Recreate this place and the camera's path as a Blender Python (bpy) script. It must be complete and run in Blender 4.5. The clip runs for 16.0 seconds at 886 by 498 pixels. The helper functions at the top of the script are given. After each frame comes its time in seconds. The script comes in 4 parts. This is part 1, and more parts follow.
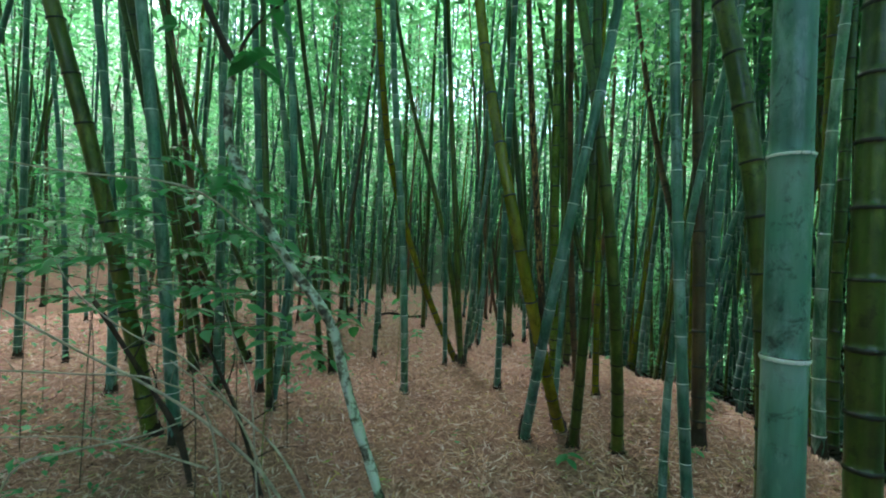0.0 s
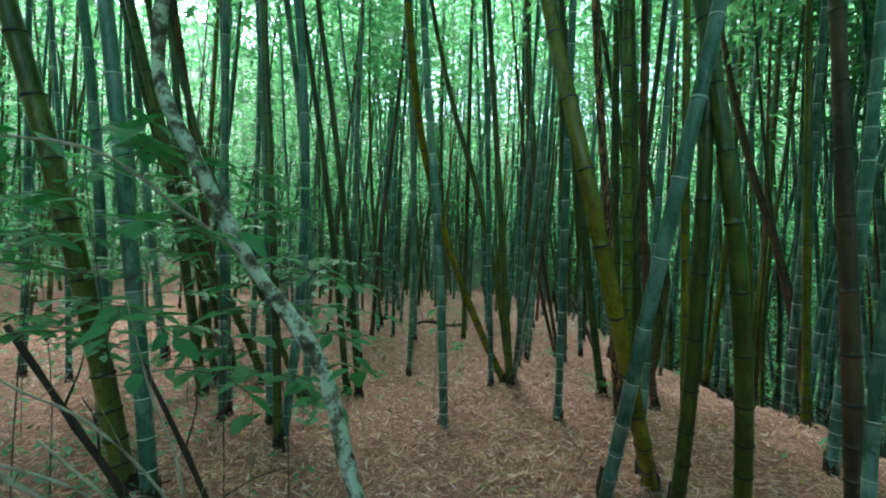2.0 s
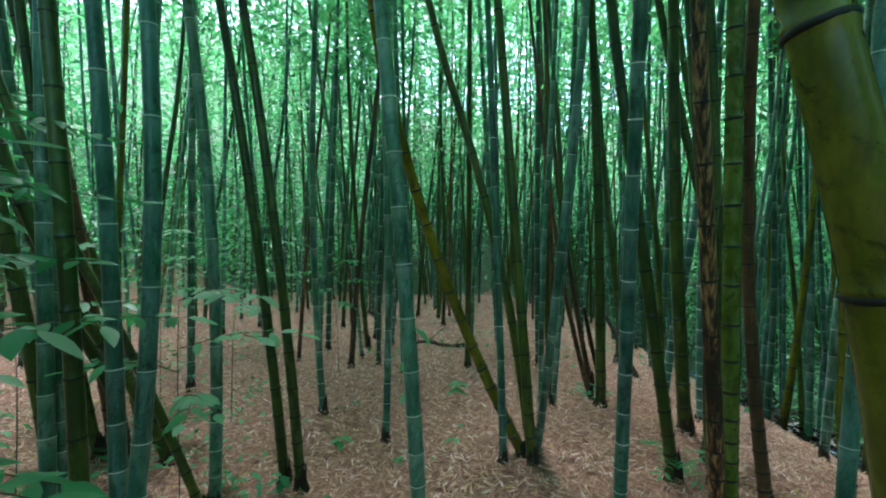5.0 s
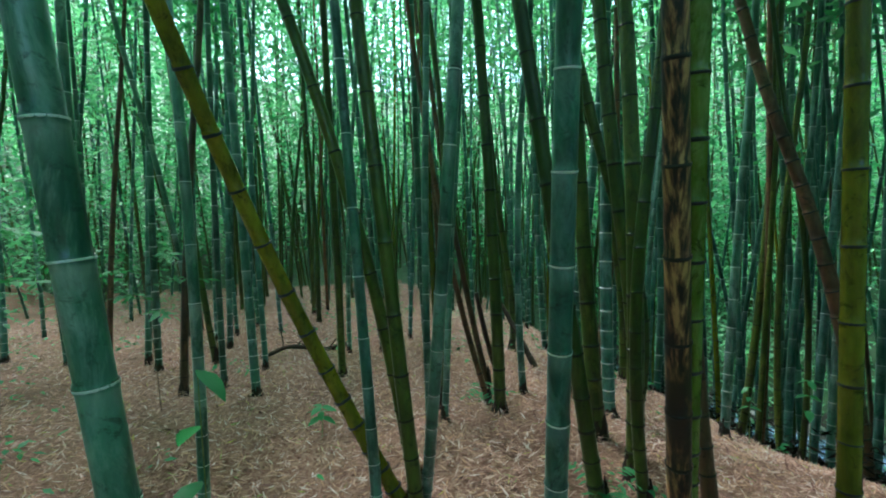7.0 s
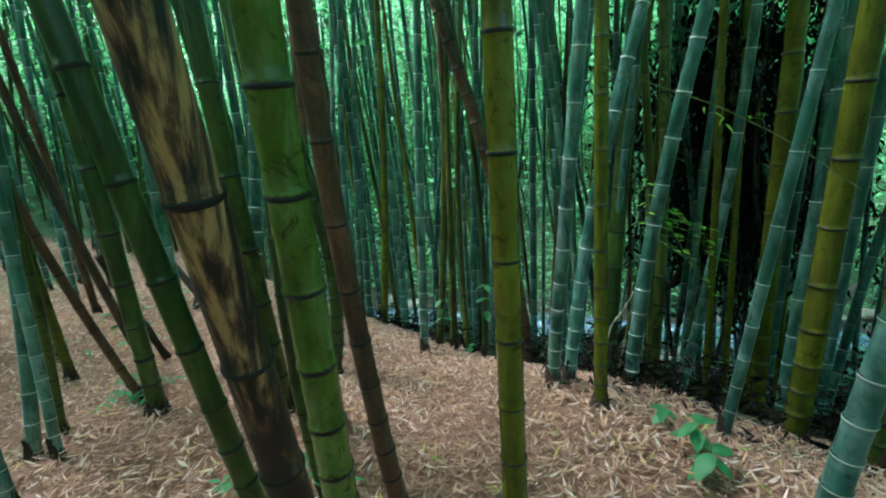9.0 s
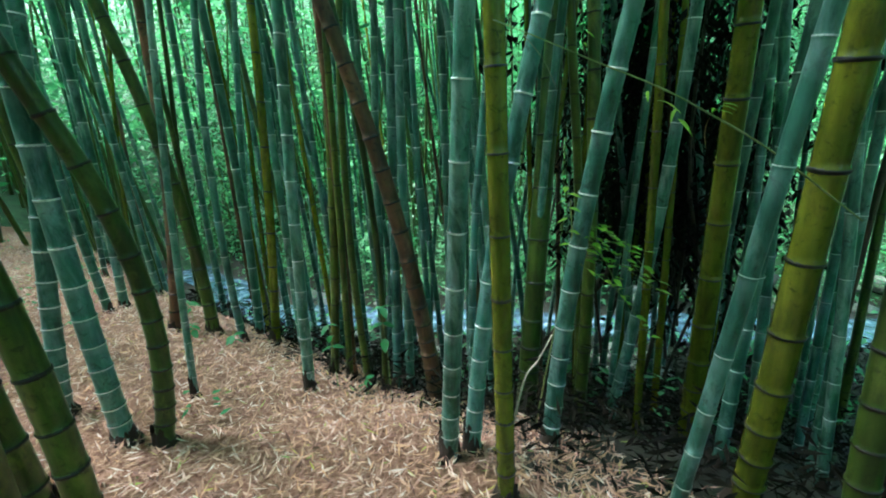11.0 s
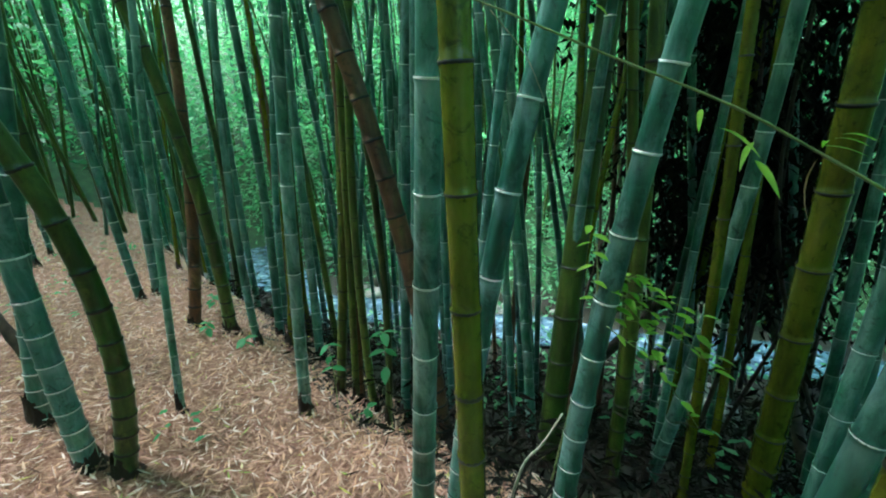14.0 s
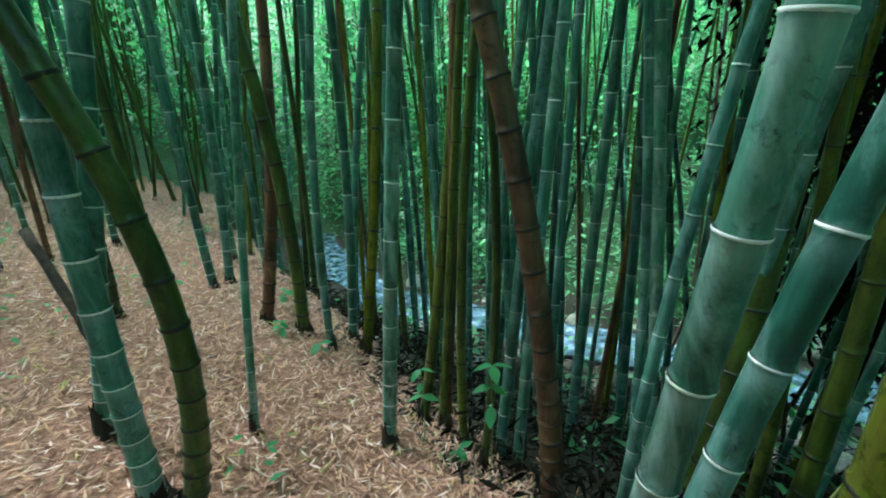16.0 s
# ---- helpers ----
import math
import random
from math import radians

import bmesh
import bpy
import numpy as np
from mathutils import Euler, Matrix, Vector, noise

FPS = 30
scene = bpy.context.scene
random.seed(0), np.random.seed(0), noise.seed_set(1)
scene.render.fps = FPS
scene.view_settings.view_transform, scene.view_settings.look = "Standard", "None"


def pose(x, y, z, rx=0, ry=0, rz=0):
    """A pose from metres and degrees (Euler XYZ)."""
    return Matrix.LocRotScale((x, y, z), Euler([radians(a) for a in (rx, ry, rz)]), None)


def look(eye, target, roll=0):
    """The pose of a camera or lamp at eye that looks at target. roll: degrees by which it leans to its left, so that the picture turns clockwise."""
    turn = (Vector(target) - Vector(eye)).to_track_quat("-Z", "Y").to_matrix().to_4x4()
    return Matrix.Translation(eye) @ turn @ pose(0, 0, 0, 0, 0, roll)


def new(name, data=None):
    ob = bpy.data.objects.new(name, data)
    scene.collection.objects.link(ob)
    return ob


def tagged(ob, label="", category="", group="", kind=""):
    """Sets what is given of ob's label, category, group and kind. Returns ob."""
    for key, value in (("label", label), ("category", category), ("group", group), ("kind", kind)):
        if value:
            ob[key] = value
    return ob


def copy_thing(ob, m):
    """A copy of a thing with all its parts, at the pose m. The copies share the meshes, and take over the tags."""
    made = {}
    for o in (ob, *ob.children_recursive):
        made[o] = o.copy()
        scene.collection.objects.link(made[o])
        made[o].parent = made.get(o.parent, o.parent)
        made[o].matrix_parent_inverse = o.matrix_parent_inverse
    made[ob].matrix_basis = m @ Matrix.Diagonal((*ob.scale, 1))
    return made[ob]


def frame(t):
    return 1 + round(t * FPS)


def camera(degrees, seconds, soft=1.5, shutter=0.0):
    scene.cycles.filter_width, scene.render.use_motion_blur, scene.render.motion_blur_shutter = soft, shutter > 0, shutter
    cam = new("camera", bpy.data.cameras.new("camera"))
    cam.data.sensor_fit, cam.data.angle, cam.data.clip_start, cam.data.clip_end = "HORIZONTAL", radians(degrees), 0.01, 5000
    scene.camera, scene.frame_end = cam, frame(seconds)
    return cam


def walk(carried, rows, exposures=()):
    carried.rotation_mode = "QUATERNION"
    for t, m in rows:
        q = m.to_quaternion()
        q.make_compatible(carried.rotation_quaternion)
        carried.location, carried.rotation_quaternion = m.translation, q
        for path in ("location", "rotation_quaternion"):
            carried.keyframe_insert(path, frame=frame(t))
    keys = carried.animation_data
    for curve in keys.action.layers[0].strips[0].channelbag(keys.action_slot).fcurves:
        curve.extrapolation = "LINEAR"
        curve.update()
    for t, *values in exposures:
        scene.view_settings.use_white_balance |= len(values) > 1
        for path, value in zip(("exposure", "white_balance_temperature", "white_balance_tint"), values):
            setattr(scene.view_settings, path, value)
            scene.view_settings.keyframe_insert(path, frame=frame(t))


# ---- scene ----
cam = camera(89.1, 16.0, soft=2.0)
PATH = [
    (0, (0.123, -0.088, 1.449), (0.062, 1.911, 1.451), 2.6),
    (0.5, (0.034, 0.008, 1.474), (-0.081, 2.005, 1.472), 2.1),
    (1, (0.054, 0.182, 1.47), (-0.113, 2.175, 1.466), 2.1),
    (1.5, (0.055, 0.433, 1.448), (-0.153, 2.422, 1.449), 1.9),
    (2, (0.04, 0.725, 1.418), (-0.188, 2.712, 1.43), 1.6),
    (2.5, (0.047, 0.983, 1.463), (-0.186, 2.969, 1.472), 1.4),
    (3, (0.109, 1.261, 1.471), (-0.137, 3.246, 1.485), 1.4),
    (3.5, (0.093, 1.53, 1.501), (-0.161, 3.514, 1.515), 1.3),
    (3.7, (0.084, 1.639, 1.527), (-0.176, 3.622, 1.546), 1.1),
    (5.8, (0.03, 2.699, 1.519), (-0.243, 4.68, 1.508), 0.4),
    (6, (0.035, 2.814, 1.502), (-0.209, 4.799, 1.493), 0.1),
    (6.5, (0.134, 3.092, 1.502), (0.041, 5.09, 1.483), -0.5),
    (7, (0.174, 3.303, 1.487), (0.384, 5.291, 1.408), -2.0),
    (7.5, (0.272, 3.505, 1.485), (0.765, 5.434, 1.3), -3.4),
    (8, (0.44, 3.682, 1.466), (1.195, 5.512, 1.181), -4.2),
    (8.5, (0.624, 3.798, 1.459), (1.637, 5.478, 1.069), -4.6),
    (9, (0.848, 3.869, 1.437), (2.065, 5.384, 0.962), -4.9),
    (9.5, (1.074, 3.968, 1.433), (2.437, 5.314, 0.859), -4.3),
    (9.7, (1.122, 3.977, 1.43), (2.51, 5.29, 0.839), -3.8),
    (11.8, (1.91, 4.402, 1.489), (3.259, 5.76, 0.912), -3.5),
    (12, (1.932, 4.435, 1.499), (3.248, 5.831, 0.934), -3.5),
    (12.5, (1.993, 4.472, 1.552), (3.251, 5.925, 0.998), -3.1),
    (13, (2.101, 4.445, 1.53), (3.325, 5.918, 0.953), -2.8),
    (13.5, (2.177, 4.396, 1.506), (3.373, 5.881, 0.901), -2.5),
    (14, (2.198, 4.362, 1.505), (3.369, 5.858, 0.879), -2.7),
    (14.5, (2.203, 4.358, 1.505), (3.349, 5.865, 0.862), -2.7),
    (15, (2.206, 4.461, 1.488), (3.312, 5.997, 0.843), -2.2),
    (15.5, (2.197, 4.716, 1.486), (3.249, 6.288, 0.837), -1.7),
    (16, (2.206, 4.979, 1.476), (3.18, 6.599, 0.823), -1.3),
]
walk(cam, [(t, look(eye, target, roll)) for t, eye, target, roll in PATH],
     exposures=[(0, 3.15, 6000, 14), (3.7, 3.08, 5700, 7), (6, 3.08, 5500, 4), (7.5, 3.22, 5500, 2), (9, 3.5, 5500, 3), (12, 3.8, 5550, 0), (16, 3.6, 5500, 0)])

# ---- light: a bright overcast sky above the canopy ----
world = bpy.data.worlds.new("overcast_sky")
scene.world = world
world.use_nodes = True
wn = world.node_tree.nodes
sky = wn.new("ShaderNodeTexSky")
sky.sky_type = "NISHITA"
sky.sun_disc = False
sky.sun_elevation = radians(58)
sky.sun_rotation = radians(-28)
sky.air_density, sky.dust_density = 1.0, 3.0
wn["Background"].inputs["Strength"].default_value = 0.135
world.node_tree.links.new(sky.outputs[0], wn["Background"].inputs["Color"])
sun = new("sun", bpy.data.lights.new("sun", "SUN"))
sun.data.energy, sun.data.angle, sun.data.color = 2.4, radians(22), (1.0, 0.96, 0.9)
sun.rotation_euler = (radians(-32), 0, radians(28))


# ---- materials ----
def material(name, rough=0.6, metallic=0.0, specular=0.5):
    m = bpy.data.materials.new(name)
    m.use_nodes = True
    b = m.node_tree.nodes["Principled BSDF"]
    b.inputs["Roughness"].default_value = rough
    b.inputs["Metallic"].default_value = metallic
    b.inputs["Specular IOR Level"].default_value = specular
    return m


def node(m, kind, **values):
    n = m.node_tree.nodes.new(kind)
    for key, v in values.items():
        n.inputs[key].default_value = v
    return n


def join(m, a, b):
    m.node_tree.links.new(a, b)


def coords(m, scale=(1, 1, 1), shift_by_object=True):
    """Object coordinates, shifted for every object by its own random number."""
    c = m.node_tree.nodes.new("ShaderNodeTexCoord")
    mp = m.node_tree.nodes.new("ShaderNodeMapping")
    mp.inputs["Scale"].default_value = scale
    join(m, c.outputs["Object"], mp.inputs["Vector"])
    if shift_by_object:
        info = m.node_tree.nodes.new("ShaderNodeObjectInfo")
        mul = m.node_tree.nodes.new("ShaderNodeMath")
        mul.operation = "MULTIPLY"
        mul.inputs[1].default_value = 37.0
        join(m, info.outputs["Random"], mul.inputs[0])
        join(m, mul.outputs[0], mp.inputs["Location"])
    return mp.outputs["Vector"]


def noise_of(m, vec, scale, detail=4.0, rough=0.55, distortion=0.0):
    n = node(m, "ShaderNodeTexNoise", Scale=scale, Detail=detail, Roughness=rough, Distortion=distortion)
    join(m, vec, n.inputs["Vector"])
    return n.outputs["Fac"]


def ramp(m, fac, stops):
    n = m.node_tree.nodes.new("ShaderNodeValToRGB")
    els = n.color_ramp.elements
    while len(els) < len(stops):
        els.new(0.5)
    for e, (p, c) in zip(els, stops):
        e.position, e.color = p, (*c, 1)
    join(m, fac, n.inputs["Fac"])
    return n.outputs["Color"]


def mix(m, fac, a, b, how="MIX"):
    n = m.node_tree.nodes.new("ShaderNodeMix")
    n.data_type, n.blend_type = "RGBA", how
    for sock, v in ((n.inputs[0], fac), (n.inputs[6], a), (n.inputs[7], b)):
        if isinstance(v, (int, float)):
            sock.default_value = v
        elif isinstance(v, tuple):
            sock.default_value = (*v, 1)
        else:
            join(m, v, sock)
    return n.outputs[2]


def paint(m, colour):
    join(m, colour, m.node_tree.nodes["Principled BSDF"].inputs["Base Color"])


def bump(m, fac, strength=0.3, distance=0.01):
    n = node(m, "ShaderNodeBump", Strength=strength, Distance=distance)
    join(m, fac, n.inputs["Height"])
    join(m, n.outputs["Normal"], m.node_tree.nodes["Principled BSDF"].inputs["Normal"])


def culm_material(name, dark, light, patch, patch_amount, rough, wax=0.0, soot=0.0):
    """Bamboo skin: fine fibres along the stalk, broad blotches, scattered bloom or lichen, a tone of its own for each stalk."""
    m = material(name, rough)
    v = coords(m)
    long_v = coords(m, (1, 1, 0.35))
    fibres = noise_of(m, coords(m, (60, 60, 3)), 1.0, 3)
    blotch = noise_of(m, long_v, 4.0, 6, 0.68)
    base = ramp(m, blotch, [(0.41, dark), (0.62, light)])
    base = mix(m, 0.28, base, ramp(m, fibres, [(0.3, dark), (0.7, light)]))
    bloom = ramp(m, noise_of(m, long_v, 9.0, 7, 0.72, 0.6), [(0.58 - 0.2 * patch_amount, (0, 0, 0)), (0.70, (0.8, 0.8, 0.8))])
    base = mix(m, bloom, base, patch)
    stain = ramp(m, noise_of(m, v, 21.0, 6, 0.75, 0.8), [(0.55, (0, 0, 0)), (0.66, (0.8, 0.8, 0.8))])
    base = mix(m, stain, base, tuple(k * 0.45 for k in dark))
    for layer, amount, colour in (("wax", wax, (0.38, 0.47, 0.46)), ("soot", soot, tuple(k * 0.35 for k in dark))):
        if amount:
            band = m.node_tree.nodes.new("ShaderNodeAttribute")
            band.attribute_name = layer
            worn = ramp(m, noise_of(m, long_v, 14.0, 5, 0.7), [(0.3, (0.15, 0.15, 0.15)), (0.65, (1, 1, 1))])
            part_of = mix(m, 1.0, worn, band.outputs["Color"], "MULTIPLY")
            base = mix(m, mix(m, 1.0, part_of, (amount,) * 3, "MULTIPLY"), base, colour)
    info = m.node_tree.nodes.new("ShaderNodeObjectInfo")
    tone = ramp(m, info.outputs["Random"], [(0.0, (0.55, 0.66, 0.58)), (0.3, (0.8, 0.9, 0.95)), (0.6, (1.0, 1.0, 1.0)), (1.0, (1.3, 1.16, 1.06))])
    base = mix(m, 1.0, base, tone, "MULTIPLY")
    paint(m, base)
    bump(m, fibres, 0.12, 0.004)
    return m


CULM = {
    "green": culm_material("bamboo_green", (0.014, 0.062, 0.042), (0.105, 0.26, 0.205), (0.30, 0.43, 0.41), 0.45, 0.28, 0.4, 0.3),
    "olive": culm_material("bamboo_olive", (0.018, 0.036, 0.007), (0.088, 0.125, 0.017), (0.17, 0.19, 0.04), 0.35, 0.28, 0, 0.3),
    "yellow": culm_material("bamboo_yellow", (0.075, 0.085, 0.007), (0.24, 0.22, 0.016), (0.06, 0.055, 0.012), 0.35, 0.26, 0, 0.3),
    "lime": culm_material("bamboo_lime", (0.06, 0.095, 0.008), (0.26, 0.31, 0.035), (0.40, 0.43, 0.14), 0.55, 0.25, 0, 0.3),
    "brown": culm_material("bamboo_brown", (0.035, 0.019, 0.011), (0.19, 0.083, 0.038), (0.26, 0.15, 0.08), 0.3, 0.5, 0, 0.6),
}


def burnt_material():
    """Dead bamboo, straw-coloured with black streaks running along the fibres."""
    m = material("bamboo_scorched", 0.5)
    streak = noise_of(m, coords(m, (52, 52, 0.8)), 1.0, 5, 0.6)
    cloud = noise_of(m, coords(m), 4.0, 4)
    base = ramp(m, streak, [(0.43, (0.010, 0.007, 0.006)), (0.51, (0.13, 0.06, 0.03)), (0.62, (0.48, 0.26, 0.11))])
    base = mix(m, ramp(m, cloud, [(0.54, (0, 0, 0)), (0.66, (1, 1, 1))]), base, (0.022, 0.014, 0.011))
    paint(m, base)
    bump(m, streak, 0.3, 0.006)
    return m


CULM["scorched"] = burnt_material()


def plain_material(name, dark, light, scale, rough=0.7, relief=0.2, detail=5):
    m = material(name, rough)
    f = noise_of(m, coords(m), scale, detail, 0.62)
    paint(m, ramp(m, f, [(0.3, dark), (0.7, light)]))
    bump(m, f, relief, 0.01)
    return m


RING_PALE = plain_material("node_bloom", (0.5, 0.56, 0.54), (0.9, 0.92, 0.92), 55, 0.8)
RING_DARK = plain_material("node_scar", (0.003, 0.003, 0.003), (0.012, 0.010, 0.008), 40, 0.5)


def leaf_material(name, a, b, glow=0.45, rough=0.45):
    """Leaves that let light through; each leaf has its own tone."""
    m = material(name, rough, 0, 0.35)
    geo = m.node_tree.nodes.new("ShaderNodeNewGeometry")
    col = ramp(m, geo.outputs["Random Per Island"], [(0.0, a), (1.0, b)])
    paint(m, col)
    tr = m.node_tree.nodes.new("ShaderNodeBsdfTranslucent")
    join(m, mix(m, 1.0, col, (1.2, 1.55, 1.1), "MULTIPLY"), tr.inputs["Color"])
    mx = m.node_tree.nodes.new("ShaderNodeMixShader")
    mx.inputs[0].default_value = glow
    out = m.node_tree.nodes["Material Output"]
    join(m, m.node_tree.nodes["Principled BSDF"].outputs[0], mx.inputs[1])
    join(m, tr.outputs[0], mx.inputs[2])
    join(m, mx.outputs[0], out.inputs["Surface"])
    return m


LEAF_CANOPY = leaf_material("canopy_leaves", (0.055, 0.165, 0.08), (0.165, 0.34, 0.175), 0.6)
LEAF_FAR = leaf_material("far_leaves", (0.06, 0.185, 0.092), (0.20, 0.41, 0.215), 0.5)
LEAF_SHRUB = leaf_material("shrub_leaves", (0.035, 0.15, 0.06), (0.09, 0.30, 0.12), 0.4)
LEAF_BRIGHT = leaf_material("fresh_leaves", (0.10, 0.26, 0.02), (0.26, 0.42, 0.05), 0.45)


def litter_material():
    m = material("dry_leaves", 0.75, 0, 0.3)
    geo = m.node_tree.nodes.new("ShaderNodeNewGeometry")
    col = ramp(m, geo.outputs["Random Per Island"], [(0.0, (0.12, 0.06, 0.046)), (0.2, (0.285, 0.152, 0.114)), (0.55, (0.42, 0.24, 0.185)), (0.72, (0.53, 0.30, 0.175)),
                                                      (0.86, (0.57, 0.385, 0.315)), (0.965, (0.66, 0.54, 0.48)), (0.98, (0.46, 0.38, 0.07)), (1.0, (0.17, 0.28, 0.08))])
    paint(m, col)
    return m


LITTER = litter_material()


def soil_material():
    """Brown litter mould on the shelf; the bank has shade-darkened earth of its own."""
    m = material("leaf_mould", 0.9, 0, 0.2)
    v = coords(m, (1, 1, 1), False)
    fine = noise_of(m, v, 38.0, 6, 0.7)
    broad = noise_of(m, v, 0.9, 4)
    base = ramp(m, fine, [(0.28, (0.09, 0.043, 0.028)), (0.5, (0.28, 0.145, 0.10)), (0.72, (0.50, 0.29, 0.21))])
    base = mix(m, ramp(m, broad, [(0.4, (0, 0, 0)), (0.75, (0.55, 0.55, 0.55))]), base, (0.06, 0.042, 0.022))
    paint(m, base)
    bump(m, fine, 0.8, 0.03)
    return m


SOIL = soil_material()
SLOPE = plain_material("green_slope", (0.012, 0.03, 0.012), (0.05, 0.11, 0.04), 6, 0.9, 0.8)
# bank earth, coloured darker than its own tone to hold the shade there
BANK = plain_material("shaded_earth", (0.007, 0.007, 0.004), (0.032, 0.026, 0.015), 9, 0.85, 0.7)


# ---- ground ----
def smooth(a, b, v):
    v = min(1.0, max(0.0, (v - a) / (b - a)))
    return v * v * (3 - 2 * v)


def stream_mid(y):
    """The x of the stream's middle line."""
    return max(5.2, 7.9 + 0.62 * (8.0 - max(y, 3.0)))


def ground_z(x, y):
    """The height of the ground: a litter-covered shelf, its edge, the bank, the stream bed and the far slope."""
    s = smooth(5.0, 7.0, y)
    edge = 2.85 + 0.15 * s
    inner = min(x, edge)
    z = -(0.03 + 0.25 * s) * max(0.0, inner - 1.5) - 0.04 * min(6.0, max(0.0, y - 7)) * min(1.0, max(0.0, inner / 2))
    z += 0.03 * math.sin(1.7 * x + 0.6) * math.sin(1.3 * y + 1.0) * smooth(3.2, 1.5, x) if x < 3.2 else 0.0
    if x > edge:
        # distance across the valley, measured from the stream's middle line
        mid = max(5.2, 7.9 + 0.62 * (8.0 - max(y, 3.0)))
        t = (x - edge) / max(1.0, mid - 1.0 - edge)
        low = -2.25
        bank = z + (low - z) * smooth(-0.25, 0.95, t) - (low - z) * smooth(-0.25, 0.95, 0.0) * (1 - smooth(0, 0.5, t))
        z = bank
        far = x - (mid + 1.3)
        if far > 0:
            z = low + min(14.0, 0.5 * far)
    # hillsides raised to shut out low sky; the rear one is added unseen
    if y > 17:
        z += 0.5 * min(30.0, y - 17)
    if x < -9:
        z += 0.45 * min(30.0, -9 - x)
    if y < -5:
        z += 0.45 * min(30.0, -5 - y)
    return z


def mesh_of(name, verts, faces, mats, index=None, soft=False):
    me = bpy.data.meshes.new(name)
    me.from_pydata(verts, [], faces)
    for m in mats:
        me.materials.append(m)
    if index is not None:
        me.polygons.foreach_set("material_index", index)
    if soft:
        me.polygons.foreach_set("use_smooth", [True] * len(me.polygons))
    me.update()
    return me


def axis_steps(lo, hi, near_lo, near_hi, fine, growth=1.25):
    vals, v = [], near_lo
    while v < near_hi:
        vals.append(v)
        v += fine
    step = fine
    while v < hi:
        vals.append(v)
        step *= growth
        v += step
    vals.append(hi)
    step, v = fine, near_lo
    while v > lo:
        step *= growth
        v -= step
        vals.insert(0, max(v, lo))
    return vals


def build_ground():
    xs = axis_steps(-900, 900, -8, 14, 0.16)
    ys = axis_steps(-900, 900, -2, 19, 0.16)
    verts, faces, index = [], [], []
    for y in ys:
        for x in xs:
            z = ground_z(x, y)
            z += 0.018 * noise.noise(Vector((x * 2.2, y * 2.2, 0.3))) + 0.012 * noise.noise(Vector((x * 5, y * 5, 1.3)))
            verts.append((x, y, z))
    w = len(xs)
    for j in range(len(ys) - 1):
        for i in range(w - 1):
            a = j * w + i
            faces.append((a, a + 1, a + w + 1, a + w))
            cx, cy = (xs[i] + xs[i + 1]) / 2, (ys[j] + ys[j + 1]) / 2
            rough = 0.5 * noise.noise(Vector((cx * 0.9, cy * 0.9, 4.0))) + 0.3 * noise.noise(Vector((cx * 3.1, cy * 3.1, 7.0)))
            far = cy > 17 + 2 * rough or cx < -11 + 2 * rough or cy < -9 + 2 * rough or cx > stream_mid(cy) + 1.5 + 0.6 * rough
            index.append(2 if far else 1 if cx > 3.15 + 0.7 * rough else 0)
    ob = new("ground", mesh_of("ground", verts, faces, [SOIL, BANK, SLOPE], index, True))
    return tagged(ob, "brown leaf-littered forest floor falling to a bank of shade-darkened earth", "ground", kind="structure")


build_ground()


# ---- bamboo ----
def curve_at(mid, top, h):
    """The sideways offset of a stalk at height h, from its offsets at two heights: a gentle bow, nearly straight above."""
    (ax, ay, az), (bx, by, bz) = mid, top
    hh = min(h, bz)
    la = hh * (hh - bz) / (az * (az - bz))
    lb = hh * (hh - az) / (bz * (bz - az))
    x, y = ax * la + bx * lb, ay * la + by * lb
    if h > bz:
        da = bz / (az * (az - bz))
        db = (2 * bz - az) / (bz * (bz - az))
        sx, sy = ax * da + bx * db, ay * da + by * db
        n = math.hypot(sx, sy)
        if n > 0.45:
            sx, sy = sx * 0.45 / n, sy * 0.45 / n
        up = h - bz
        x, y = x + sx * (0.5 * up + 0.5 * (1 - math.exp(-up))), y + sy * (0.5 * up + 0.5 * (1 - math.exp(-up)))
    return x, y


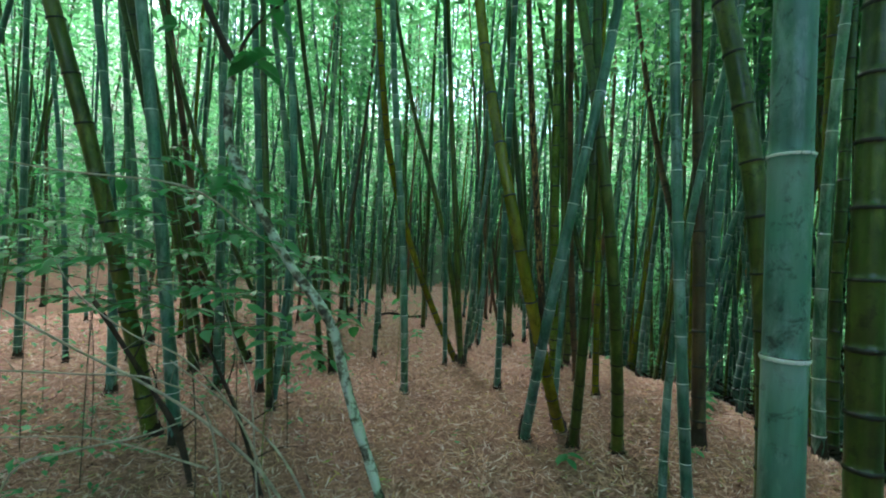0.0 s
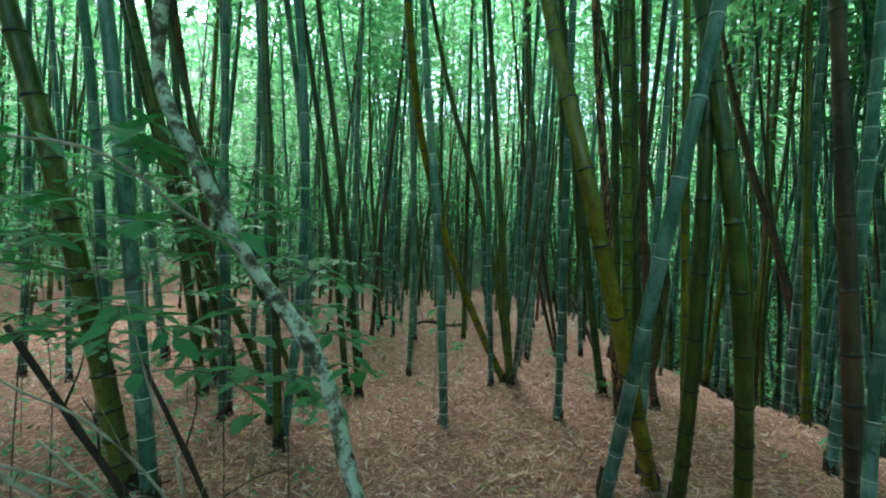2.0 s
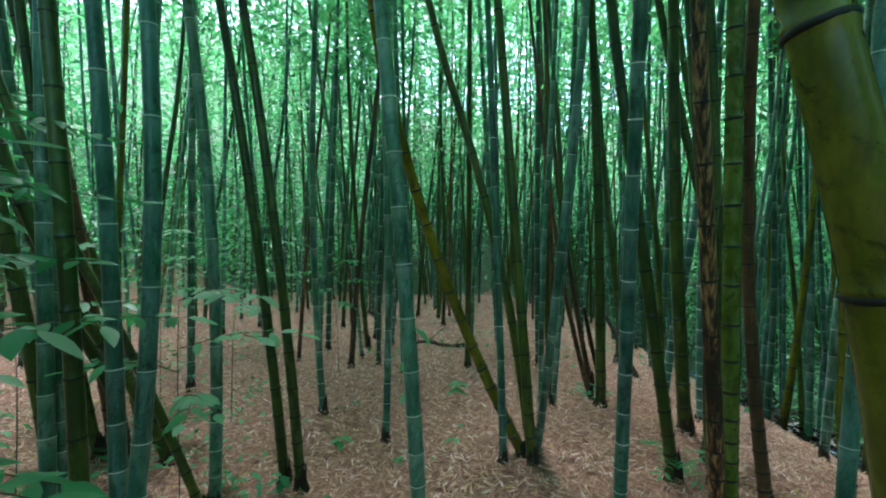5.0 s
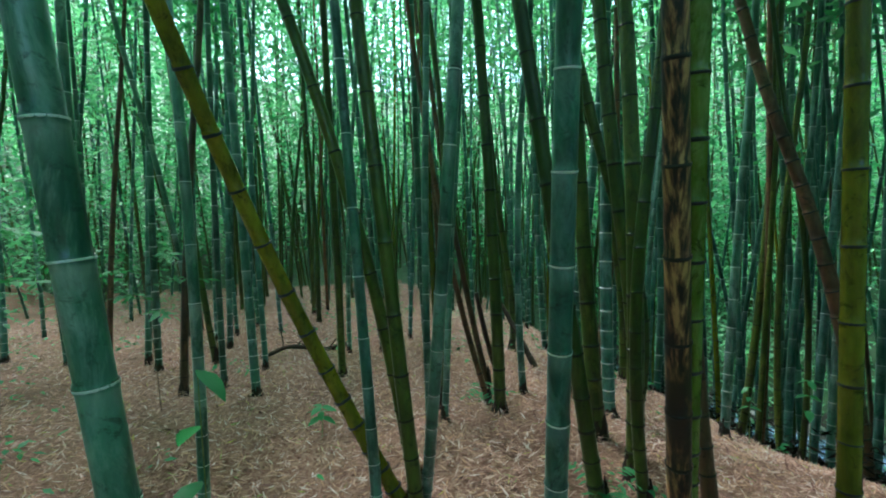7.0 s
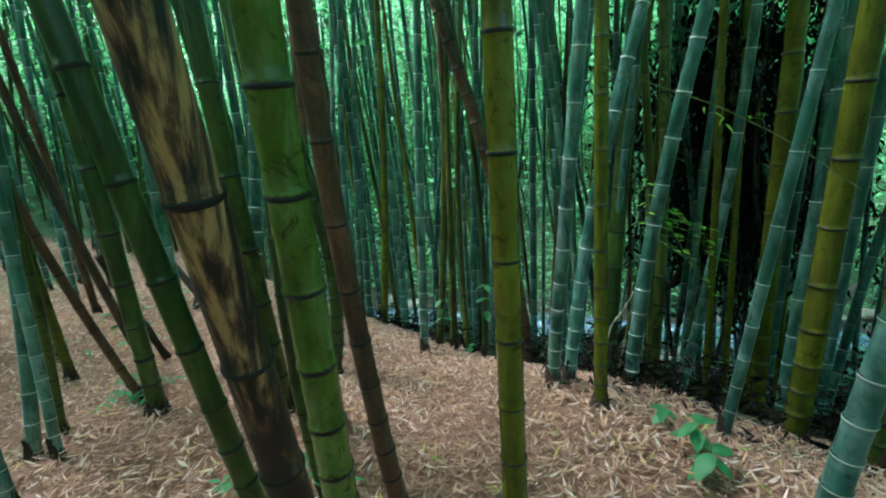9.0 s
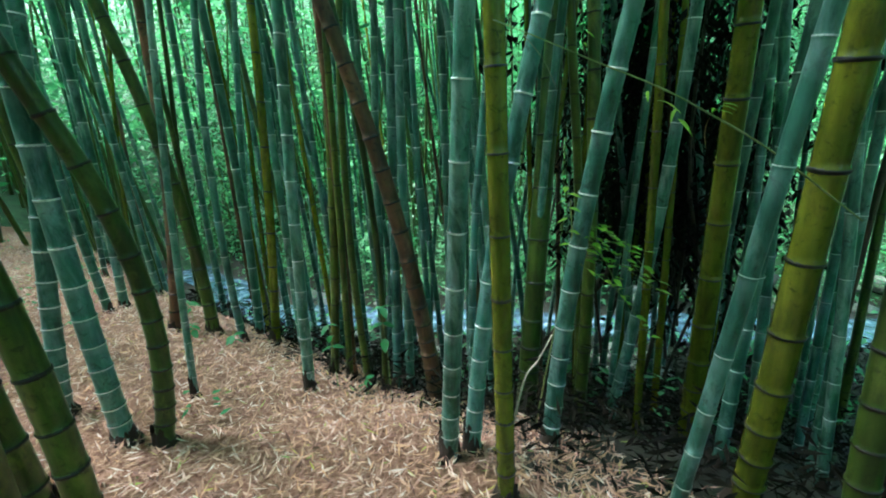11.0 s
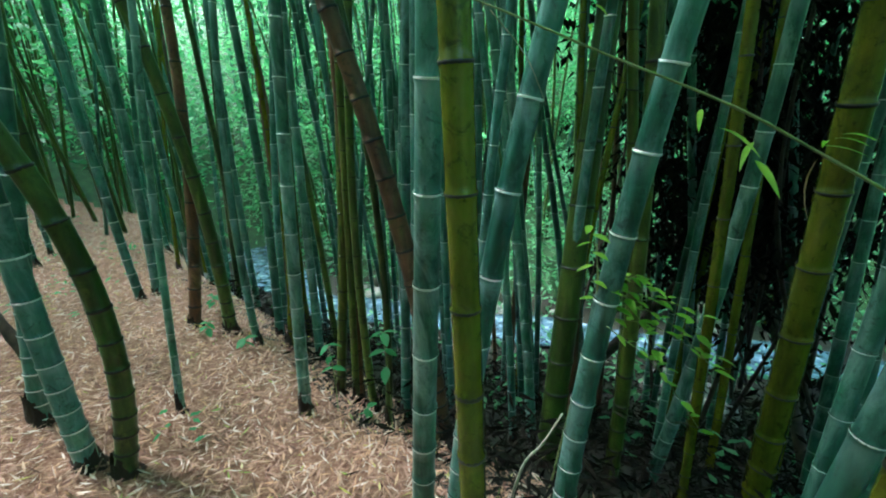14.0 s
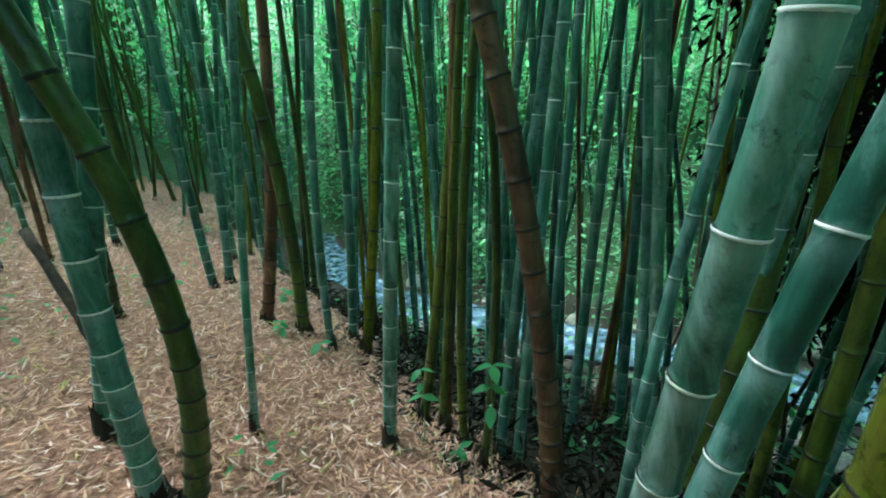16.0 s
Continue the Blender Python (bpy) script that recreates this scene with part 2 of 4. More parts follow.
def stalk(name, mid, top, radius, gap, height, skin, ring, sides=12, rings_in_mesh=True, seed=0, node_at=0.0):
    """A tapering hollow-looking stalk with a swollen joint at every node. Returns the mesh and the places of its nodes."""
    rnd = random.Random(seed)
    hs, h = [], 0.04
    while h < height - 0.3:
        hs.append(h)
        grow = 0.42 + 0.58 * smooth(0.0, 1.3, h)
        if h > 3.5:
            grow *= 1.2
        h += gap * grow * rnd.uniform(0.94, 1.06)
    if node_at:
        fit = node_at / min(hs, key=lambda v: abs(v - node_at))
        hs = [v * fit for v in hs if v * fit < height - 0.2]
    rows, waxy, sooty = [(-0.12, 1.12, 0), (0.0, 1.1, 0)], set(), set()
    for n, h in enumerate(hs):
        nxt = hs[n + 1] if n + 1 < len(hs) else height
        e = min(0.012, 0.1 * gap)
        if h > 4.5:
            rows += [(h - e, 1.0, 0), (h, 1.05, 1), (h + e, 0.98, 0)]
            continue
        rows += [(h - 0.35 * (h - (hs[n - 1] if n else 0.0)), 0.99, 0), (h - e * 2.0, 0.995, 0), (h - e, 1.0, 0), (h - e * 0.35, 1.05, 1), (h + e * 0.2, 1.07, 1), (h + e * 0.7, 0.98, 0),
                 (h + e * 2.5, 0.98, 0), ((h + nxt) / 2, 0.985, 0)]
        if h > 0.5:
            waxy.update((len(rows) - 7, len(rows) - 6))
            sooty.update((len(rows) - 3, len(rows) - 2))
    rows.append((height, 0.6, 0))
    verts, faces, index = [], [], []
    for h, s, _ in rows:
        x, y = curve_at(mid, top, max(0.0, h))
        r = radius * s * (1.06 - 0.62 * max(0.0, h) / height)
        for k in range(sides):
            a = 2 * math.pi * k / sides
            verts.append((x + r * math.cos(a), y + r * math.sin(a), h))
    for j in range(len(rows) - 1):
        for k in range(sides):
            k2 = (k + 1) % sides
            faces.append((j * sides + k, j * sides + k2, (j + 1) * sides + k2, (j + 1) * sides + k))
            index.append(1 if rings_in_mesh and rows[j][2] and rows[j + 1][2] else 0)
    faces.append(tuple(range((len(rows) - 1) * sides, len(rows) * sides)))
    index.append(0)
    me = mesh_of(name, verts, faces, [skin, ring], index, True)
    for layer, chosen in (("wax", waxy), ("soot", sooty)):
        a = me.attributes.new(layer, "FLOAT", "POINT")
        a.data.foreach_set("value", [1.0 if j in chosen else 0.0 for j in range(len(rows)) for k in range(sides)])
    return me, hs


def leaf_cloud(centres, count, spread, size, rnd, droop=0.35, slim=0.16, flat=0.6):
    """Verts and faces of many small pointed leaves, strewn round the given centres."""
    c = np.array(centres, float)
    n = len(c) * count
    g = np.random.default_rng(rnd)
    p = np.repeat(c, count, 0) + g.normal(0, 1, (n, 3)) * np.array(spread)
    a = g.uniform(0, 2 * np.pi, n)
    d = np.stack([np.cos(a), np.sin(a), g.normal(-droop, 0.35, n)], 1)
    d /= np.linalg.norm(d, axis=1)[:, None]
    side = np.cross(d, g.normal(0, 1, (n, 3)) * (1 - flat) + np.array([0, 0, 1.0]) * flat)
    side /= np.linalg.norm(side, axis=1)[:, None] + 1e-9
    ln = size * g.uniform(0.6, 1.35, n)[:, None]
    up = np.cross(side, d)
    v = np.stack([p, p + d * ln * 0.4 + side * ln * slim, p + d * ln - up * ln * 0.12, p + d * ln * 0.4 - side * ln * slim], 1)
    base = np.arange(n)[:, None] * 4
    f = np.concatenate([base + [0, 1, 2], base + [0, 2, 3]], 1).reshape(-1, 3)
    return v.reshape(-1, 3), f


def fast_mesh(name, v, f, mats):
    me = bpy.data.meshes.new(name)
    me.vertices.add(len(v))
    me.vertices.foreach_set("co", np.asarray(v, np.float32).ravel())
    me.loops.add(f.size)
    me.loops.foreach_set("vertex_index", f.ravel().astype(np.int32))
    me.polygons.add(len(f))
    me.polygons.foreach_set("loop_start", np.arange(0, f.size, f.shape[1], dtype=np.int32))
    for m in mats:
        me.materials.append(m)
    me.update(calc_edges=True)
    return me


def crown_mesh(seed, leaves=18):
    """Drooping sprays of leaves round the upper stalk, from 0 to 5 m."""
    rnd = random.Random(seed)
    centres = []
    for n in range(46):
        h = 0.2 + 4.8 * (n / 46)
        a = rnd.uniform(0, 2 * math.pi)
        reach = (0.25 + 0.95 * math.sin(math.pi * min(1, 0.15 + h / 5.6))) * rnd.uniform(0.4, 1.0)
        centres.append((reach * math.cos(a), reach * math.sin(a), h + 0.25 * reach))
    v, f = leaf_cloud(centres, leaves, (0.22, 0.22, 0.12), 0.17, seed)
    return fast_mesh("crown", v, f, [LEAF_CANOPY])


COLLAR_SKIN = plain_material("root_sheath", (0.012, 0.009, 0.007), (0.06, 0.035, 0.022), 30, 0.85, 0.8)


def collar_mesh(seed):
    """A ragged flared collar of sheaths round a stalk's foot, radius about one."""
    rnd = random.Random(seed)
    verts, faces, sides = [], [], 18
    for j, (z, r) in enumerate(((-0.9, 2.1), (0.1, 1.7), (0.7, 1.35), (1.4, 1.16), (2.1, 1.12))):
        for k in range(sides):
            a = 2 * math.pi * k / sides
            rr = r * rnd.uniform(0.86, 1.2) if j < 4 else r
            verts.append((rr * math.cos(a), rr * math.sin(a), z + (rnd.uniform(-0.5, 0.6) if j > 1 else 0)))
    for j in range(4):
        for k in range(sides):
            k2 = (k + 1) % sides
            faces.append((j * sides + k, j * sides + k2, (j + 1) * sides + k2, (j + 1) * sides + k))
    return mesh_of("root_collar", verts, faces, [COLLAR_SKIN], None, True)


COLLARS = [collar_mesh(60 + n) for n in range(4)]
CROWNS = [crown_mesh(100 + n) for n in range(5)]
THIN_CROWNS = [crown_mesh(140 + n, 6) for n in range(4)]
RING_MESH = {}


def ring_mesh(kind):
    """A thin raised collar of radius one, shared by all the node rings of its colour."""
    if kind not in RING_MESH:
        verts, faces, sides = [], [], 16
        for z, r in ((-0.20, 1.0), (-0.12, 1.07), (0.08, 1.085), (0.15, 1.0)):
            for k in range(sides):
                a = 2 * math.pi * k / sides
                verts.append((r * math.cos(a), r * math.sin(a), z))
        for j in range(3):
            for k in range(sides):
                k2 = (k + 1) % sides
                faces.append((j * sides + k, j * sides + k2, (j + 1) * sides + k2, (j + 1) * sides + k))
        index = [1 if kind == "pale" and f >= 2 * sides else 0 for f in range(3 * sides)]
        RING_MESH[kind] = mesh_of("node_ring", verts, faces, [RING_PALE if kind == "pale" else RING_DARK, RING_DARK], index, True)
    return RING_MESH[kind]


LABELS = {
    "green": "smooth blue-green bamboo stalk with pale rings at its nodes",
    "olive": "mature olive-green bamboo stalk with dark rings at its nodes",
    "yellow": "yellowing old bamboo stalk with blackish node rings",
    "brown": "dead brown dry bamboo stalk rooted in leaf litter",
    "lime": "mottled olive-green bamboo stalk with black node rings",
    "scorched": "dead straw-coloured bamboo stalk streaked with black",
}
STANDING = []


def bamboo(kind, x, y, mid, top, radius, gap, node_at=0.0):
    """A stalk rooted at x, y, passing through two points given from its foot, with node rings and a leafy crown."""
    seed = len(STANDING) + 7
    rnd = random.Random(seed)
    height = rnd.uniform(8.0, 10.5) if kind in ("green", "olive", "yellow", "lime") else rnd.uniform(5.5, 7.5)
    z = ground_z(x, y)
    pale = kind == "green"
    ring = RING_PALE if pale else RING_DARK
    near = 5.0
    me, hs = stalk("bamboo", mid, top, radius, gap, height, CULM[kind], ring, 14, False, seed, node_at)
    ob = new("bamboo", me)
    ob.location = (x, y, z)
    tagged(ob, LABELS[kind], "bamboo", "bamboo stalks of the grove")
    for h in hs:
        if h > near:
            break
        cx, cy = curve_at(mid, top, h)
        cx2, cy2 = curve_at(mid, top, h + 0.1)
        r = radius * (1.06 - 0.62 * h / height)
        part = new("node_ring", ring_mesh("pale" if pale else "dark"))
        part.parent = ob
        tilt = Vector((cx2 - cx, cy2 - cy, 0.1)).to_track_quat("Z", "Y").to_euler()
        part.location, part.rotation_euler = (cx, cy, h), tilt
        part.scale = (r, r, min(r, 0.045) * (rnd.uniform(0.6, 0.95) if pale else rnd.uniform(0.8, 1.25)))
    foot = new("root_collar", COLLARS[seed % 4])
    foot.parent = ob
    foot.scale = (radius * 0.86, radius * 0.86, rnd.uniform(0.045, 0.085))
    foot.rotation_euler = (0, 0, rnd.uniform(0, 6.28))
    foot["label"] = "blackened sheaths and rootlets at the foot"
    if kind in ("green", "olive", "yellow", "lime"):
        part = new("crown", THIN_CROWNS[seed % 4] if x > 0.3 and (x < 2.9 or y > 6) else CROWNS[seed % 5])
        part.parent = ob
        cx, cy = curve_at(mid, top, height - 4.6)
        part.location = (cx, cy, height - 4.6)
        part.rotation_euler = (0, 0, rnd.uniform(0, 6.28))
    STANDING.append((x, y))
    return ob


# along the first stretch
bamboo("green", -0.33, 4.34, (-0.060, -0.185, 1.46), (-0.132, -0.208, 2.25), 0.035, 0.26, node_at=1.46)
bamboo("green", 0.61, 4.64, (-0.020, -0.219, 1.2), (-0.044, -0.474, 2.6), 0.032, 0.24, node_at=1.60)
bamboo("yellow", 0.19, 5.60, (-0.550, -0.058, 1.2), (-0.892, -0.684, 2.6), 0.042, 0.24)
bamboo("olive", 0.24, 5.49, (-0.143, 0.006, 1.75), (-0.305, 0.007, 3.69), 0.036, 0.36)
bamboo("olive", 0.24, 5.73, (-0.286, 0.008, 1.60), (-0.593, -0.019, 2.67), 0.036, 0.33)
bamboo("green", 0.04, 5.51, (-0.060, -0.001, 1.51), (-0.166, -0.004, 3.71), 0.027, 0.34)
bamboo("green", 0.28, 5.65, (0.080, -0.630, 1.42), (0.190, -0.646, 2.64), 0.027, 0.28)
bamboo("scorched", 1.15, 4.79, (-0.160, -0.254, 1.2), (-0.348, -0.551, 2.6), 0.039, 0.27, node_at=1.38)
bamboo("olive", 1.15, 5.43, (-0.160, 0.010, 1.2), (-0.347, 0.021, 2.6), 0.040, 0.30)
bamboo("green", -0.89, 5.77, (-0.005, -0.001, 1.90), (-0.120, -0.029, 3.92), 0.029, 0.32)
bamboo("olive", -1.24, 5.01, (-0.148, -0.058, 1.57), (-0.401, -0.171, 3.45), 0.033, 0.31)
bamboo("olive", -1.38, 5.07, (-0.167, -0.071, 1.57), (-0.436, -0.202, 3.48), 0.033, 0.31)
bamboo("green", -1.67, 4.76, (-0.017, -0.010, 1.51), (-0.192, -0.109, 3.35), 0.035, 0.33)
bamboo("green", -1.68, 4.11, (-0.038, -0.027, 1.40), (-0.120, -0.088, 2.98), 0.037, 0.33)
bamboo("green", -2.12, 4.25, (-0.049, -0.042, 1.67), (-0.093, -0.080, 3.08), 0.030, 0.25)
bamboo("brown", -2.74, 5.19, (-0.101, -0.081, 0.93), (-0.405, -0.337, 3.49), 0.043, 0.34)
bamboo("green", -3.54, 4.93, (-0.028, -0.031, 1.21), (-0.082, -0.091, 2.59), 0.030, 0.28)
bamboo("olive", -2.64, 4.66, (-0.074, -0.067, 0.76), (-0.421, -0.397, 3.17), 0.045, 0.33)
bamboo("olive", -1.64, 4.63, (-0.245, -0.141, 0.78), (-0.472, -0.299, 1.43), 0.027, 0.27)
bamboo("green", -3.91, 5.79, (-0.120, -0.116, 1.45), (-0.308, -0.307, 3.93), 0.046, 0.42)
bamboo("olive", 0.52, 7.09, (0.092, -0.007, 1.56), (0.014, 0.000, 3.24), 0.027, 0.33)
bamboo("olive", -2.01, 8.89, (-0.108, -0.031, 1.03), (-0.355, -0.107, 5.69), 0.037, 0.42)
bamboo("green", 1.28, 7.25, (-0.017, 0.004, 1.23), (0.130, -0.027, 3.26), 0.031, 0.41)
bamboo("brown", 1.02, 7.57, (-0.226, 0.035, 1.21), (-0.426, 0.059, 2.68), 0.029, 0.42)
bamboo("green", 0.41, 6.91, (0.280, -0.017, 2.20), (0.354, -0.026, 3.49), 0.032, 0.39)
bamboo("olive", 2.03, 8.33, (-0.052, 0.015, 1.35), (-0.181, 0.051, 2.97), 0.036, 0.40)
bamboo("green", 0.82, 0.85, (-0.017, 0.012, 1.65), (-0.019, 0.014, 1.97), 0.042, 0.37, node_at=1.65)
bamboo("olive", 1.53, 1.94, (-0.068, 0.046, 1.75), (-0.207, 0.136, 2.69), 0.051, 0.26)
bamboo("olive", 1.53, 1.45, (-0.022, 0.020, 1.60), (-0.020, 0.018, 2.36), 0.052, 0.23)
bamboo("green", 3.09, 3.60, (-0.010, 0.008, 2.57), (0.040, -0.032, 3.68), 0.045, 0.42)
bamboo("olive", -1.99, 3.06, (-0.319, -0.214, 1.87), (-0.523, -0.383, 2.90), 0.057, 0.32)
bamboo("green", -1.74, 2.94, (-0.121, -0.074, 1.50), (-0.259, -0.167, 2.96), 0.042, 0.38)
bamboo("green", -2.12, 4.17, (-0.033, -0.019, 1.84), (-0.059, -0.035, 3.56), 0.035, 0.30)
bamboo("green", -1.46, 3.87, (0.092, 0.037, 2.10), (-0.037, -0.011, 3.59), 0.035, 0.35)
bamboo("olive", -1.40, 3.68, (-0.028, -0.013, 0.72), (-0.101, -0.046, 1.99), 0.030, 0.25)
bamboo("green", -2.95, 3.90, (-0.061, -0.047, 2.03), (-0.181, -0.143, 3.50), 0.041, 0.41)
bamboo("olive", -2.77, 5.08, (-0.227, -0.138, 1.59), (-0.400, -0.255, 3.35), 0.036, 0.36)
bamboo("yellow", 1.04, 3.65, (-0.491, -0.668, 1.50), (-0.683, -0.608, 2.35), 0.046, 0.38)
bamboo("green", 0.72, 3.47, (0.115, -0.517, 1.51), (0.238, -0.582, 2.24), 0.038, 0.38)
bamboo("olive", 1.07, 3.36, (-0.032, -0.318, 1.51), (-0.042, -0.314, 2.89), 0.037, 0.35)
bamboo("olive", 1.38, 3.30, (-0.217, -0.320, 1.51), (-0.409, -0.236, 2.89), 0.042, 0.34)
bamboo("green", 1.19, 1.86, (-0.133, -0.021, 1.49), (-0.167, 0.003, 2.22), 0.023, 0.23)
bamboo("green", 1.27, 2.32, (0.077, 0.041, 1.51), (0.183, -0.030, 2.35), 0.021, 0.27)
bamboo("brown", 2.06, 3.46, (-0.011, 0.097, 1.54), (-0.078, 0.139, 3.17), 0.050, 0.41)
bamboo("green", 1.02, 3.81, (0.035, -0.090, 1.55), (0.089, -0.114, 2.67), 0.023, 0.28)
# round the turn
bamboo("olive", -2.30, 5.17, (-0.191, -0.189, 0.68), (-0.357, -0.382, 1.14), 0.046, 0.31)
bamboo("olive", -2.64, 5.16, (-0.087, -0.099, 0.63), (-0.144, -0.170, 0.84), 0.042, 0.32)
bamboo("olive", -3.00, 5.70, (-0.144, -0.152, 0.99), (-0.253, -0.278, 1.54), 0.043, 0.39)
bamboo("green", -1.62, 6.27, (-0.090, -0.043, 1.56), (-0.098, -0.047, 3.48), 0.032, 0.28)
bamboo("olive", 1.55, 6.31, (-0.073, 0.031, 1.67), (-0.105, 0.045, 3.14), 0.054, 0.42)
bamboo("olive", 1.49, 5.72, (0.018, -0.009, 1.97), (-0.012, 0.006, 2.99), 0.047, 0.37)
bamboo("olive", 0.98, 6.88, (-0.029, 0.007, 1.70), (-0.104, 0.024, 3.68), 0.049, 0.37)
bamboo("yellow", 1.62, 4.61, (-0.050, -0.066, 1.2), (-0.108, -0.144, 2.6), 0.033, 0.23, node_at=1.17)
bamboo("lime", 1.26, 4.94, (-0.081, -0.188, 1.2), (-0.175, -0.406, 2.6), 0.044, 0.20, node_at=1.35)
bamboo("olive", 1.39, 5.42, (-0.033, 0.018, 0.75), (0.040, 0.006, 1.73), 0.031, 0.23)
bamboo("green", 0.51, 6.79, (0.062, -0.001, 0.93), (0.141, -0.005, 2.50), 0.026, 0.22)
bamboo("green", 0.37, 6.41, (-0.000, -0.000, 1.00), (0.041, 0.001, 2.21), 0.025, 0.22)
bamboo("brown", 0.93, 7.10, (-0.150, 0.022, 0.57), (-0.257, 0.032, 1.06), 0.026, 0.26)
bamboo("brown", 1.56, 5.13, (-0.100, 0.013, 1.2), (-0.258, -0.305, 2.6), 0.036, 0.24)
bamboo("green", 2.87, 5.43, (0.003, -0.134, 1.2), (0.007, -0.290, 2.6), 0.038, 0.27, node_at=1.37)
bamboo("yellow", 2.82, 5.07, (-0.029, -0.021, 1.2), (-0.063, -0.045, 2.6), 0.035, 0.26, node_at=1.37)
bamboo("green", 3.38, 5.20, (0.150, -0.150, 1.59), (0.184, -0.234, 2.04), 0.042, 0.26, node_at=1.59)
bamboo("green", 2.99, 5.39, (0.124, -0.119, 1.2), (0.412, -0.365, 2.6), 0.037, 0.27, node_at=1.62)
bamboo("olive", 4.06, 5.79, (0.190, 0.009, 1.2), (0.411, 0.020, 2.6), 0.070, 0.34)
bamboo("green", 3.63, 6.72, (0.072, -0.065, 1.42), (0.152, -0.142, 2.89), 0.033, 0.35)
bamboo("olive", 1.65, 5.99, (0.008, -0.002, 0.68), (-0.035, 0.010, 1.31), 0.048, 0.29)
bamboo("yellow", 4.82, 4.88, (-0.142, -0.053, 1.2), (-0.308, -0.115, 2.6), 0.068, 0.36)
bamboo("green", 3.04, 4.54, (0.030, -0.150, 1.2), (0.065, -0.325, 2.6), 0.025, 0.30)
bamboo("yellow", 3.69, 4.39, (-0.057, -0.065, 1.2), (-0.123, -0.141, 2.6), 0.060, 0.33)
bamboo("green", 2.35, 4.08, (0.005, -0.113, 0.94), (0.004, -0.150, 1.20), 0.037, 0.20)
bamboo("olive", 3.55, 4.03, (-0.001, 0.035, 1.03), (-0.001, 0.029, 1.92), 0.049, 0.27)
# along the edge above the stream
bamboo("brown", 3.60, 6.24, (-0.132, 0.120, 1.44), (-0.374, 0.310, 2.69), 0.056, 0.20)
bamboo("olive", 2.03, 6.70, (0.095, -0.002, 0.69), (-0.051, 0.007, 1.61), 0.047, 0.22)
bamboo("green", 1.90, 6.85, (-0.007, -0.000, 1.01), (0.004, 0.000, 1.66), 0.049, 0.22)
bamboo("green", 1.72, 7.36, (0.096, 0.009, 0.66), (0.193, 0.015, 1.22), 0.045, 0.20)
bamboo("olive", 1.64, 9.01, (0.016, 0.001, 0.65), (-0.020, -0.001, 1.01), 0.042, 0.25)
bamboo("green", 2.34, 7.20, (0.110, -0.014, 1.20), (0.251, -0.037, 2.40), 0.021, 0.26)
bamboo("green", 2.99, 6.92, (0.069, -0.028, 1.18), (0.170, -0.073, 2.59), 0.037, 0.28)
bamboo("green", 3.08, 8.25, (0.007, -0.002, 1.31), (0.159, -0.046, 2.96), 0.032, 0.39)
bamboo("olive", 2.95, 8.60, (-0.069, 0.016, 1.74), (-0.283, 0.062, 2.96), 0.055, 0.32)
bamboo("brown", 2.70, 8.86, (0.221, -0.036, 1.42), (0.324, -0.058, 2.97), 0.054, 0.39)
bamboo("green", 2.55, 10.07, (0.092, -0.009, 1.93), (0.109, -0.011, 2.96), 0.045, 0.39)
bamboo("green", 2.38, 9.89, (-0.075, 0.005, 1.80), (-0.086, 0.006, 2.90), 0.042, 0.31)
bamboo("green", 3.38, 8.60, (0.069, -0.023, 1.54), (0.058, -0.019, 2.91), 0.041, 0.36)
bamboo("yellow", 3.37, 8.24, (0.196, -0.072, 1.87), (0.283, -0.108, 3.14), 0.043, 0.38)
bamboo("green", 3.65, 6.58, (0.060, -0.047, 1.67), (0.112, -0.091, 2.83), 0.031, 0.31)
bamboo("olive", 3.41, 7.04, (0.077, -0.043, 1.50), (0.137, -0.078, 2.84), 0.026, 0.26)
bamboo("olive", 3.45, 6.84, (0.019, -0.012, 1.88), (0.095, -0.059, 2.80), 0.027, 0.24)
bamboo("olive", 3.43, 6.62, (0.039, -0.026, 1.53), (-0.035, 0.026, 2.59), 0.023, 0.26)
bamboo("olive", 3.34, 7.16, (0.155, -0.078, 1.46), (0.226, -0.118, 2.58), 0.034, 0.30)
bamboo("brown", 3.44, 7.05, (0.067, -0.037, 1.77), (0.077, -0.044, 2.55), 0.033, 0.29)
bamboo("green", 4.68, 5.42, (0.082, -0.232, 1.67), (0.112, -0.347, 3.02), 0.041, 0.28)
bamboo("green", 3.43, 5.75, (0.063, -0.070, 1.58), (0.092, -0.106, 1.93), 0.022, 0.20)
bamboo("olive", 4.32, 5.50, (0.016, -0.037, 2.07), (0.007, -0.016, 2.84), 0.043, 0.29)


